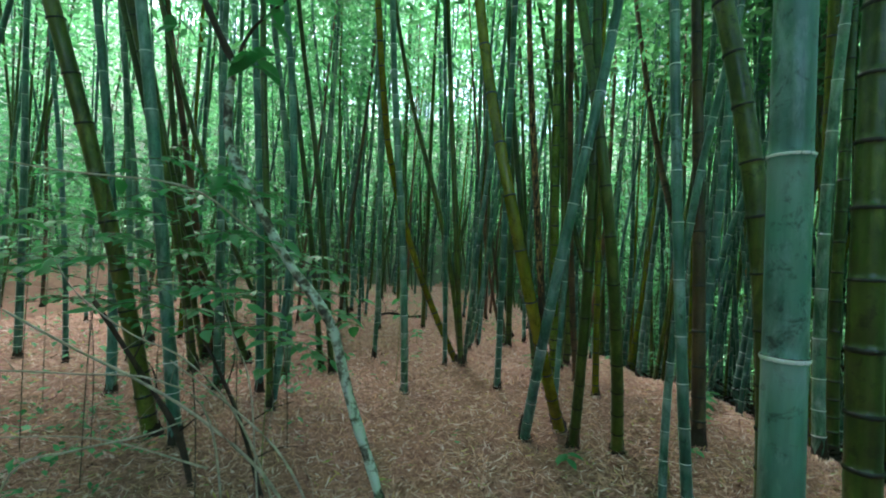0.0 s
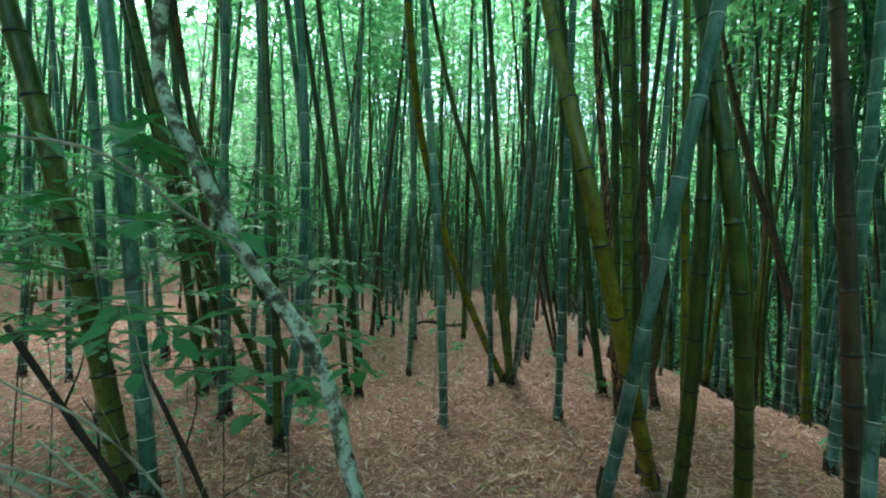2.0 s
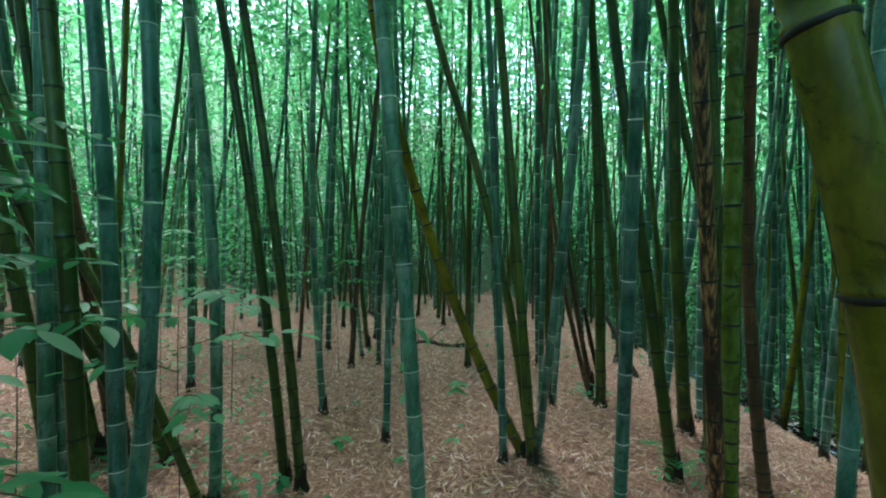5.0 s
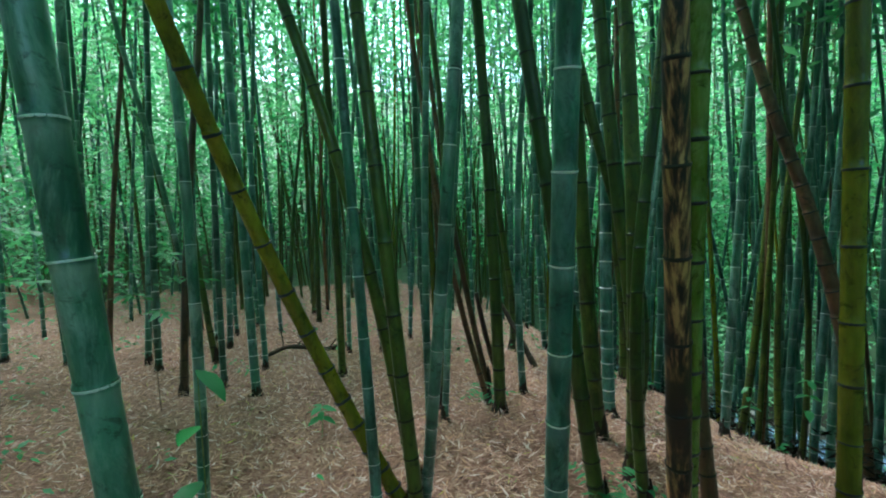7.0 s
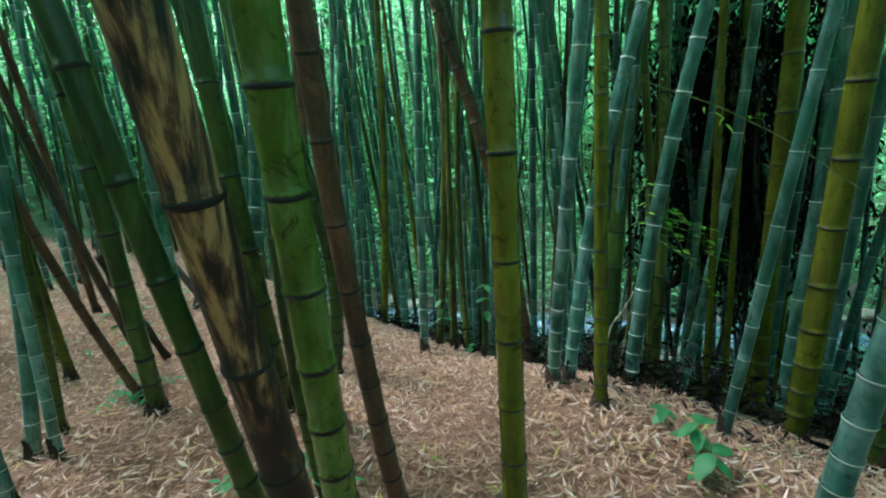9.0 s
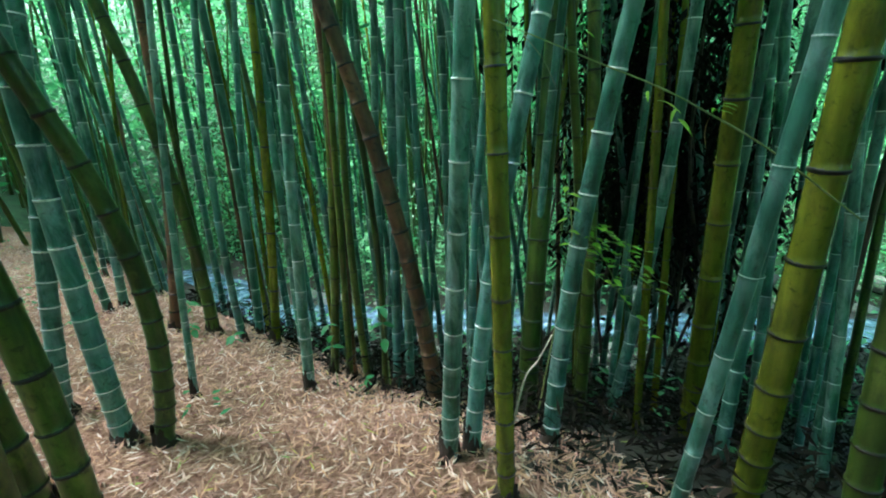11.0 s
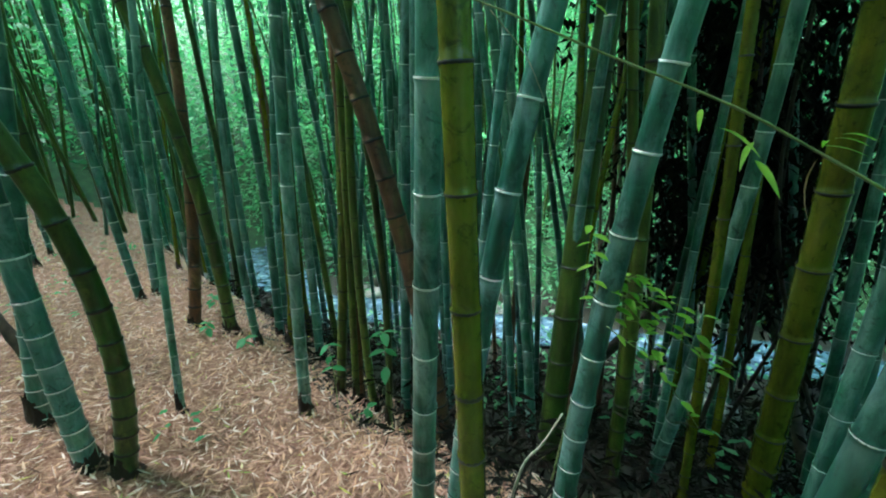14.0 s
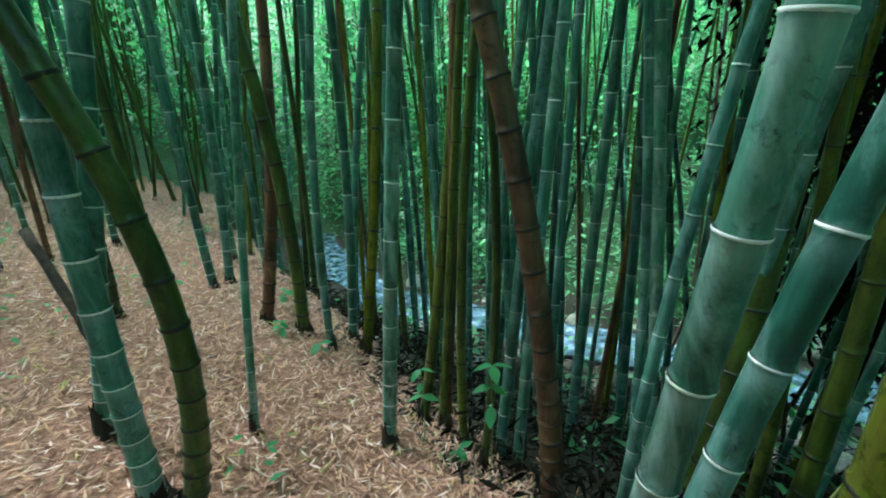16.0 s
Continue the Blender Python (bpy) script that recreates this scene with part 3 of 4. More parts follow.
# the grove behind: stalks a few metres and more away, from a handful of shared shapes
def grove():
    rnd = random.Random(5)
    shapes = []
    for n in range(18):
        kind = "brown" if n in (7, 13) else "yellow" if n in (4, 10) else ["green", "olive", "green"][n % 3]
        lean = (rnd.uniform(-0.35, 0.35), rnd.uniform(-0.2, 0.2), 3.0)
        mid = (lean[0] * 0.35, lean[1] * 0.35, 1.5)
        height = rnd.uniform(8.5, 11.5)
        radius = rnd.uniform(0.026, 0.04)
        me, hs = stalk("bamboo", mid, lean, radius, rnd.uniform(0.27, 0.36), height, CULM[kind],
                       RING_PALE if kind == "green" else RING_DARK, 8, True, 300 + n)
        ob = new("bamboo", me)
        tagged(ob, LABELS[kind], "bamboo", "bamboo stalks of the grove")
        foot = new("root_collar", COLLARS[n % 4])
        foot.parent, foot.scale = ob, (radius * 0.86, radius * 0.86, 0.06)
        for h in hs:
            if 0.9 < h < 3.0:
                part = new("node_ring", ring_mesh("pale" if kind == "green" else "dark"))
                r = radius * (1.06 - 0.62 * h / height)
                part.parent, part.location, part.scale = ob, (*curve_at(mid, lean, h), h), (r * 1.01, r * 1.01, 0.022)
        if kind != "brown":
            part = new("crown", CROWNS[n % 5])
            part.parent = ob
            part.location = (*curve_at(mid, lean, height - 4.6), height - 4.6)
        shapes.append(ob)
    placed, tries, used, rest = [], 0, 0, []
    while len(placed) < 860 and tries < 60000:
        tries += 1
        x, y = rnd.uniform(-15, 12), rnd.uniform(-7.0, 24)
        if -3.2 < x < 3.0 and y < 7.3 + 0.12 * abs(x):
            continue
        if x < -4 and y > 4 and rnd.random() < 0.5:
            continue
        if 1.0 < x < 3.2 and y < 10.5:
            continue
        if x <= -3.2 and 0.0 < y < 3.2 and x > -6:
            continue
        if x >= 3.0:
            if (y < 6.6 and x < 4.3) or (x < 8 and y < 4.0):
                continue
            if abs(x - stream_mid(y)) < 1.2:
                continue
        if any((x - a) ** 2 + (y - b) ** 2 < 0.16 for a, b in STANDING) or any((x - a) ** 2 + (y - b) ** 2 < 0.09 for a, b in placed):
            continue
        placed.append((x, y))
    for n in range(110):
        x, y = rnd.uniform(3.5, 7.0), rnd.uniform(5.9, 11.5)
        if abs(x - stream_mid(y)) > 1.1 and all((x - a) ** 2 + (y - b) ** 2 > 0.06 for a, b in STANDING + placed):
            placed.append((x, y))
    for n in range(70):
        x, y = rnd.uniform(4.3, 8.0), rnd.uniform(3.2, 6.8)
        if abs(x - stream_mid(y)) > 1.0 and all((x - a) ** 2 + (y - b) ** 2 > 0.07 for a, b in STANDING + placed):
            placed.append((x, y))
    for n in range(40):
        x, y = rnd.uniform(-9, 4.0), rnd.uniform(12.5, 20)
        if all((x - a) ** 2 + (y - b) ** 2 > 0.05 for a, b in placed):
            placed.append((x, y))
    placed.sort(key=lambda p: (p[0] - 0.8) ** 2 + (p[1] - 3.5) ** 2 + (60 if p[1] < 3 else 0))
    for x, y in placed[:225]:
        m = pose(x, y, ground_z(x, y) - 0.02, rnd.uniform(-3, 3), rnd.uniform(-3, 3), rnd.uniform(0, 360))
        if used < len(shapes):
            shapes[used].matrix_basis = m
        else:
            made = copy_thing(shapes[rnd.randrange(len(shapes))], m)
            for leafy in made.children:
                if leafy.name.startswith("crown") and x > -2.5 and not (x > 3.8 and y < 6.7):
                    leafy.data = THIN_CROWNS[used % 4]
        used += 1
    for kind in ("green", "olive"):
        verts, faces, sides = [], [], 6
        for n, (x, y) in enumerate(placed[225:]):
            if (n % 7 in (0, 3)) != (kind == "green"):
                continue
            z0, r, h = ground_z(x, y), rnd.uniform(0.024, 0.042), rnd.uniform(8.5, 12)
            lx, ly, bow = rnd.gauss(0, 0.07), rnd.gauss(0, 0.07), rnd.gauss(0, 0.006)
            hs = [0.0] + [0.32 * (k + 1) for k in range(int(h / 0.32))]
            rows = []
            for q in hs:
                rows += [(q - 0.015, 0.98), (q, 1.09)]
            o = len(verts)
            for q, s in rows:
                cx, cy, rr = x + lx * q + bow * q * q, y + ly * q, r * s * (1 - 0.6 * q / h)
                verts += [(cx + rr * math.cos(6.2832 * k / sides), cy + rr * math.sin(6.2832 * k / sides), z0 + q) for k in range(sides)]
            for i in range(len(rows) - 1):
                for k in range(sides):
                    k2 = (k + 1) % sides
                    faces.append((o + i * sides + k, o + i * sides + k2, o + (i + 1) * sides + k2, o + (i + 1) * sides + k))
        ob = new("distant_bamboo", mesh_of("distant_bamboo", verts, faces, [CULM[kind]], None, True))
        tagged(ob, "dense far " + kind + " bamboo stalks of the grove", "bamboo", kind="stuff")
    # leafy roof of the grove, mostly unseen, placed to hold back sky light
    cs = [(rnd.uniform(-13, 4.5), rnd.uniform(-7, 20), rnd.uniform(5.5, 11)) for n in range(4300)]
    cs = [c for c in cs if not (-1.2 < c[0] and 4.0 < c[1] < 10.5) and not (c[0] > 2.0 and c[1] > 2.0) and not c[1] > 6.5 and not (c[0] < -3.0 and c[1] > 2.5)]
    # unseen leaf block low at the right rear, added to stop side light
    cs += [(rnd.uniform(3.2, 10), rnd.uniform(-6, 2.2), rnd.uniform(0.5, 10)) for n in range(700)]
    # more leaves overhead at the right, added to shade the bank
    cs += [(rnd.uniform(3.0, 8), rnd.uniform(2.2, 6.5), rnd.uniform(6.5, 10)) for n in range(380)]
    cs += [(rnd.uniform(3.0, 9.0), rnd.uniform(4.2, 13.0), rnd.uniform(6.5, 10.5)) for n in range(640)]
    v, f = leaf_cloud(cs, 36, (0.5, 0.5, 0.3), 0.22, 8)
    cs = [(rnd.uniform(-7, 2.6), rnd.uniform(10, 18), rnd.uniform(3.4, 10)) for n in range(850)]
    v2, f2 = leaf_cloud(cs, 40, (0.5, 0.5, 0.25), 0.14, 9)
    v, f = np.concatenate([v, v2]), np.concatenate([f, f2 + len(v)])
    ob = new("canopy", fast_mesh("canopy", v, f, [LEAF_CANOPY]))
    tagged(ob, "green bamboo leaves over the grove, many unseen and added to block light", "foliage", kind="stuff")


grove()


# ---- leaf litter on the shelf ----
def litter():
    g = np.random.default_rng(11)
    n = 330000
    y = 0.4 + 16.0 * g.random(n) ** 1.55 + g.normal(0, 0.4, n)
    x = -7.0 + 10.6 * g.random(n) ** 0.8
    # thinner behind the start and out to the sides
    y[270000:] = g.normal(-1.5, 2.6, 60000)
    x[270000:] = g.normal(-2.0, 3.4, 60000)
    x = np.minimum(x, 3.55 + 0.3 * (y > 5) - np.abs(g.normal(0, 0.35, n))) + g.normal(0, 0.18, n)
    z = np.array([ground_z(a, b) for a, b in zip(x, y)]) + 0.01 + 0.035 * g.random(n)
    p = np.stack([x, y, z], 1)
    a = g.uniform(0, 2 * np.pi, n)
    d = np.stack([np.cos(a), np.sin(a), g.normal(0, 0.3, n)], 1)
    side = np.stack([-np.sin(a), np.cos(a), g.normal(0, 0.35, n)], 1)
    ln = g.uniform(0.028, 0.095, n)[:, None]
    wd = ln * g.uniform(0.045, 0.085, n)[:, None]
    v = np.stack([p - d * ln / 2, p + side * wd, p + d * ln / 2 + [0, 0, 0.006], p - side * wd], 1)
    f = np.arange(n)[:, None] * 4 + np.array([[0, 1, 2, 3]])
    ob = new("leaf_litter", fast_mesh("leaf_litter", v.reshape(-1, 3), f, [LITTER]))
    tagged(ob, "dry tan bamboo leaves strewn over the forest floor", "leaf litter", kind="stuff")


litter()


# ---- far foliage ----
def far_foliage():
    rnd = random.Random(21)
    cs = []
    for n in range(8600):
        a = rnd.uniform(-math.pi, math.pi) if n % 3 == 0 else rnd.uniform(-1.3, 1.9)
        d = rnd.uniform(13.5, 32)
        # nearer leaves behind and far left, out of view, added to block low sky
        if abs(a) > 1.95 or a < -1.35:
            d = rnd.uniform(7.5, 17)
        x, y = 1 + d * math.sin(a), 3 + d * math.cos(a)
        h = rnd.uniform(0.0, 12) if a > 0.55 else rnd.uniform(0.0 if d > 17 else 2.6, 13)
        cs.append((x, y, ground_z(x, y) + h))
    for n in range(1000):
        a, d = rnd.uniform(-1.4, 0.75), rnd.uniform(15, 24)
        x, y = 1 + d * math.sin(a), 3 + d * math.cos(a)
        cs.append((x, y, ground_z(x, y) + rnd.uniform(0, 2.8)))
    v, f = leaf_cloud(cs, 36, (0.75, 0.75, 0.4), 0.22, 3, 0.3, 0.2)
    ob = new("far_foliage", fast_mesh("far_foliage", v, f, [LEAF_FAR]))
    tagged(ob, "bright green leaves of the woods, plus unseen ones blocking low sky", "foliage", kind="stuff")


far_foliage()


def water():
    m = material("stream_water", 0.1, 0, 0.5)
    v = coords(m, (1, 1, 1), False)
    f = noise_of(m, v, 5.0, 5, 0.6, 0.4)
    # pale blue of the reflected sky, with foam, is put into the colour
    paint(m, ramp(m, f, [(0.40, (0.025, 0.045, 0.06)), (0.57, (0.13, 0.2, 0.29)), (0.74, (0.5, 0.58, 0.64))]))
    bump(m, f, 0.6, 0.03)
    verts, faces = [], []
    for n in range(70):
        y = -1 + n * 0.28
        for s in (-0.5, -0.17, 0.17, 0.5):
            verts.append((stream_mid(y) + s * (1 + 0.25 * math.sin(y * 2.3)), y, -2.19))
    for n in range(69):
        for k in range(3):
            q = n * 4 + k
            faces.append((q, q + 1, q + 5, q + 4))
    ob = new("water", mesh_of("water", verts, faces, [m], None, True))
    tagged(ob, "shallow stream below the bank, foam and sky reflection in its colour", "water", kind="structure")


water()


# ---- undergrowth and small things ----
def spline(points, steps=5):
    """Points along a smooth curve through the given ones."""
    p = [Vector(q) for q in points]
    p = [p[0] * 2 - p[1]] + p + [p[-1] * 2 - p[-2]]
    out = []
    for i in range(1, len(p) - 2):
        for s in range(steps):
            t = s / steps
            a, b, c, d = p[i - 1], p[i], p[i + 1], p[i + 2]
            out.append(0.5 * ((2 * b) + (c - a) * t + (2 * a - 5 * b + 4 * c - d) * t * t + (3 * b - a - 3 * c + d) * t ** 3))
    out.append(p[-2])
    return out


def tube(name, points, r0, r1, mat, sides=9, wobble=0.12, seed=1, steps=5):
    """A tapering, slightly knobbly limb along a curve."""
    rnd = random.Random(seed)
    path = spline(points, steps)
    verts, faces = [], []
    n = len(path)
    for i, p in enumerate(path):
        d = (path[min(i + 1, n - 1)] - path[max(i - 1, 0)]).normalized()
        u = d.orthogonal().normalized()
        w = d.cross(u)
        r = (r0 + (r1 - r0) * i / (n - 1)) * rnd.uniform(1 - wobble, 1 + wobble)
        for k in range(sides):
            a = 2 * math.pi * k / sides
            verts.append(p + (u * math.cos(a) + w * math.sin(a)) * r * rnd.uniform(1 - wobble / 3, 1 + wobble / 3))
    for i in range(n - 1):
        for k in range(sides):
            k2 = (k + 1) % sides
            faces.append((i * sides + k, i * sides + k2, (i + 1) * sides + k2, (i + 1) * sides + k))
    faces += [tuple(range(sides))[::-1], tuple(range((n - 1) * sides, n * sides))]
    return mesh_of(name, verts, faces, [mat], None, True)


def part(name, me, parent, label=""):
    ob = new(name, me)
    ob.parent = parent
    if label:
        ob["label"] = label
    return ob


def leaf_mesh(name, mat, width=0.24, droop=0.18, cup=0.12):
    """One pointed leaf of length one along +x, folded along its rib."""
    verts, faces = [], []
    prof = ((0, 0.02), (0.12, 0.55), (0.32, 0.98), (0.55, 0.95), (0.8, 0.55), (1.0, 0.02))
    for x, w in prof:
        z = -droop * x * x
        verts += [(x, w * width, z + cup * w * width * 2), (x, 0, z), (x, -w * width, z + cup * w * width * 2)]
    for i in range(len(prof) - 1):
        q = i * 3
        faces += [(q, q + 1, q + 4, q + 3), (q + 1, q + 2, q + 5, q + 4)]
    return mesh_of(name, verts, faces, [mat], None, True)


BROAD = leaf_mesh("leaf", LEAF_SHRUB, 0.27)
SLIM = leaf_mesh("leaf", LEAF_SHRUB, 0.15)
FRESH = leaf_mesh("leaf", LEAF_BRIGHT, 0.22)
FRESH_SLIM = leaf_mesh("leaf", LEAF_BRIGHT, 0.07, 0.35)
WITHERED = leaf_mesh("leaf", plain_material("withered_leaf", (0.25, 0.1, 0.03), (0.45, 0.22, 0.08), 20), 0.1, 0.5)


def leaf(parent, me, at, yaw, pitch, size, roll=0):
    ob = part("leaf", me, parent)
    ob.location, ob.rotation_euler, ob.scale = at, (radians(roll), radians(pitch), radians(yaw)), (size, size, size)
    return ob


def spray(parent, points, count, size, me, seed, spread=55, both=True):
    """Leaves set alternately along a twig."""
    rnd = random.Random(seed)
    path = spline(points, 8)
    for n in range(count):
        f = (n + 1) / count * (len(path) - 1)
        i = min(int(f), len(path) - 2)
        p = path[i].lerp(path[i + 1], f - i)
        d = path[i + 1] - path[i]
        side = 1 if n % 2 else -1
        yaw = math.degrees(math.atan2(d.y, d.x)) + (side * spread if both and n < count - 1 else 0) + rnd.uniform(-18, 18)
        leaf(parent, me, p, yaw, rnd.uniform(-6, 16), size * rnd.uniform(0.75, 1.2), rnd.uniform(-14, 14))


LICHEN_BARK = material("lichen_bark", 0.85)
LICHEN_PATCH = noise_of(LICHEN_BARK, coords(LICHEN_BARK), 16.0, 6, 0.7)
paint(LICHEN_BARK, ramp(LICHEN_BARK, LICHEN_PATCH, [(0.38, (0.045, 0.036, 0.028)), (0.46, (0.17, 0.155, 0.115)), (0.54, (0.55, 0.60, 0.52))]))
bump(LICHEN_BARK, LICHEN_PATCH, 0.5, 0.01)
DARK_BARK = plain_material("dark_bark", (0.015, 0.011, 0.008), (0.075, 0.05, 0.035), 14, 0.9, 0.7)
PALE_TWIG = plain_material("bleached_twig", (0.2, 0.17, 0.13), (0.5, 0.45, 0.36), 22, 0.85)
TWIG_BARK = plain_material("twig_bark", (0.04, 0.03, 0.02), (0.13, 0.10, 0.07), 25, 0.85)
GREEN_TWIG = plain_material("green_twig", (0.10, 0.14, 0.04), (0.24, 0.27, 0.10), 25, 0.6)


def small_tree():
    t = new("small_tree", tube("trunk", [(-0.06, 1.93, -0.05), (-0.19, 1.94, 0.36), (-0.34, 1.96, 0.76), (-0.44, 1.94, 1.10), (-0.64, 1.92, 1.37),
                                         (-0.78, 1.9, 1.62), (-0.91, 1.9, 1.86), (-0.94, 1.92, 2.06), (-0.93, 1.94, 2.27)],
                               0.024, 0.018, LICHEN_BARK, 12, 0.14, 3))
    tagged(t, "slender crooked small tree with pale lichen on its bark", "tree")
    part("branch", tube("branch", [(-0.93, 1.94, 2.25), (-1.02, 1.93, 2.42), (-1.10, 1.93, 2.62), (-1.2, 1.95, 3.1), (-1.25, 2.0, 3.9)], 0.018, 0.01, DARK_BARK, 10, 0.1, 4), t)
    part("branch", tube("branch", [(-0.93, 1.94, 2.25), (-0.86, 1.95, 2.42), (-0.70, 1.97, 2.6), (-0.6, 2.0, 2.9)], 0.009, 0.004, DARK_BARK, 7, 0.1, 5), t)
    part("branch", tube("branch", [(-0.62, 1.92, 1.36), (-0.80, 1.85, 1.51), (-1.05, 1.80, 1.67), (-1.55, 1.78, 1.71), (-1.95, 1.77, 1.76)], 0.0055, 0.0035, PALE_TWIG, 7, 0.15, 6), t, "bare pale side branch")
    part("branch", tube("branch", [(-0.42, 1.94, 1.08), (-0.36, 1.9, 1.11), (-0.28, 1.86, 1.1)], 0.005, 0.002, GREEN_TWIG, 6), t)
    for n, (x, y, z, k, s) in enumerate(((-0.92, 1.84, 1.74, 6, 0.14), (-0.82, 1.9, 2.26, 6, 0.15), (-0.68, 1.88, 1.43, 3, 0.11),
                                         (-0.35, 1.88, 1.12, 3, 0.08), (-1.2, 1.9, 2.4, 3, 0.12), (-0.75, 1.95, 2.5, 4, 0.12), (-1.3, 1.82, 1.72, 3, 0.10))):
        rnd = random.Random(n + 50)
        for i in range(k):
            leaf(t, BROAD, (x + rnd.uniform(-0.06, 0.06), y + rnd.uniform(-0.06, 0.06), z + rnd.uniform(-0.04, 0.05)), 360 * i / k + rnd.uniform(-25, 25),
                 rnd.uniform(0, 35), s * rnd.uniform(0.8, 1.2), rnd.uniform(-20, 20))


small_tree()


MID = leaf_mesh("leaf", LEAF_SHRUB, 0.2, 0.12, 0.06)


def shrub(x, y, height, reach, seed, size, tiers=5):
    """A thin-stemmed shrub whose twigs spread flat, each a tier of level leaves."""
    rnd = random.Random(seed)
    z = ground_z(x, y)
    lx, ly = rnd.uniform(-0.15, 0.15), rnd.uniform(-0.1, 0.1)
    ob = new("shrub", tube("stem", [(x, y, z - 0.03), (x + lx * 0.2, y, z + height * 0.4), (x + lx * 0.7, y + ly * 0.5, z + height * 0.75), (x + lx, y + ly, z + height)], 0.0032, 0.0016, TWIG_BARK, 7, 0.12, seed))
    tagged(ob, "thin shrub with flat tiers of green leaves", "shrub", "shrubs under the bamboo")
    for n in range(tiers):
        h = height * (0.55 + 0.45 * (n + 1) / tiers)
        a = (n % 2) * math.pi + rnd.uniform(-0.7, 0.7)
        s = Vector((x + lx * h / height, y + ly * h / height, z + h))
        e = s + Vector((math.cos(a), math.sin(a), rnd.uniform(-0.06, 0.12))) * reach * rnd.uniform(0.8, 1.3)
        for k, pts in enumerate(([s, s.lerp(e, 0.5) + Vector((0, 0, 0.04)), e], [s.lerp(e, 0.35) + Vector((0, 0, 0.03)), s.lerp(e, 0.6) + Vector((0.03, -0.1, 0.04)), s.lerp(e, 0.8) + Vector((0.04, -0.2, 0.02))])):
            part("branch", tube("branch", pts, 0.0024, 0.0012, TWIG_BARK, 5, 0.05, seed + n), ob)
            level_spray(ob, pts, 12 - 5 * k, size, seed * 7 + n + 31 * k)


def level_spray(parent, points, count, size, seed):
    rnd = random.Random(seed)
    path = spline(points, 8)
    for n in range(count):
        f = (0.15 + 0.85 * n / (count - 1)) * (len(path) - 1.01)
        i = int(f)
        p, d = path[i].lerp(path[i + 1], f - i), path[i + 1] - path[i]
        yaw = math.degrees(math.atan2(d.y, d.x)) + (0 if n == count - 1 else (58 if n % 2 else -58)) + rnd.uniform(-15, 15)
        leaf(parent, MID, p, yaw, rnd.uniform(-8, 26), size * rnd.uniform(0.7, 1.3), rnd.uniform(-24, 24))


for n, (x, y, h, reach) in enumerate(((-1.05, 2.0, 1.5, 0.5), (-0.95, 2.9, 1.12, 0.5), (-1.95, 2.4, 1.75, 0.6), (-1.3, 2.9, 1.6, 0.5), (-2.3, 2.9, 1.3, 0.55),
                                      (-2.7, 2.8, 1.5, 0.55), (-1.75, 3.6, 1.8, 0.6), (-2.2, 3.4, 1.2, 0.5), (-1.45, 4.2, 1.15, 0.5),
                                      (-2.6, 4.4, 1.7, 0.6), (-3.3, 3.6, 1.4, 0.6), (-2.3, 5.9, 1.4, 0.5), (-3.4, 6.4, 1.5, 0.6), (-3.2, 4.6, 2.2, 0.7), (-4.0, 4.9, 2.4, 0.7), (-1.9, 7.4, 1.2, 0.4))):
    shrub(x, y, h + 0.12, reach, 200 + n, 0.1, 7 if n < 7 else 5)


def dead_branch(points, r0, r1, mat, label, seed, forks=3):
    ob = new("dead_branch", tube("dead_branch", points, r0, r1, mat, 8, 0.15, seed))
    tagged(ob, label, "branch")
    rnd = random.Random(seed)
    path = spline(points, 5)
    for n in range(forks):
        p = path[int(len(path) * (0.25 + 0.6 * n / max(1, forks)))]
        e = p + Vector((rnd.uniform(-0.3, 0.3), rnd.uniform(-0.15, 0.15), rnd.uniform(0.03, 0.25)))
        part("twig", tube("twig", [p, p.lerp(e, 0.5) + Vector((0.02, 0, 0.03)), e], r0 * 0.45, r0 * 0.2, mat, 6, 0.1, seed + n), ob)


dead_branch([(-1.62, 1.6, 1.14), (-1.35, 1.62, 1.0), (-1.11, 1.65, 0.88), (-0.87, 1.72, 0.7), (-0.62, 1.8, 0.42), (-0.45, 1.9, 0.0)], 0.0045, 0.008, PALE_TWIG, "bleached bare twig arching down to the litter", 31)
dead_branch([(-1.57, 1.76, 1.33), (-1.48, 1.78, 1.19), (-1.26, 1.8, 1.03), (-1.04, 1.84, 0.92), (-0.84, 1.9, 0.68), (-0.7, 1.98, 0.3), (-0.66, 2.05, 0.0)], 0.0025, 0.006, PALE_TWIG, "bleached curling twig above the litter", 32, 4)
dead_branch([(-1.75, 2.2, 1.1), (-1.55, 2.3, 0.7), (-1.4, 2.4, 0.35), (-1.33, 2.45, 0.0)], 0.011, 0.02, DARK_BARK, "dark leaning dead stem among shrubs", 33)
dead_branch([(-1.2, 2.2, 1.0), (-1.02, 2.25, 0.6), (-0.95, 2.35, 0.25), (-0.9, 2.4, 0.0)], 0.008, 0.014, DARK_BARK, "dark leaning dead stem among shrubs", 34)
dead_branch([(-2.1, 2.0, 0.45), (-1.5, 1.95, 0.5), (-0.95, 1.9, 0.42)], 0.003, 0.005, PALE_TWIG, "thin bleached twig lying across other twigs", 35, 2)
dead_branch([(-1.95, 1.6, 0.88), (-1.63, 1.61, 0.9), (-1.34, 1.62, 0.9), (-1.04, 1.66, 0.88), (-0.85, 1.72, 0.7), (-0.78, 1.78, 0.0)], 0.003, 0.005, PALE_TWIG, "thin bleached twig reaching level over litter", 41, 3)
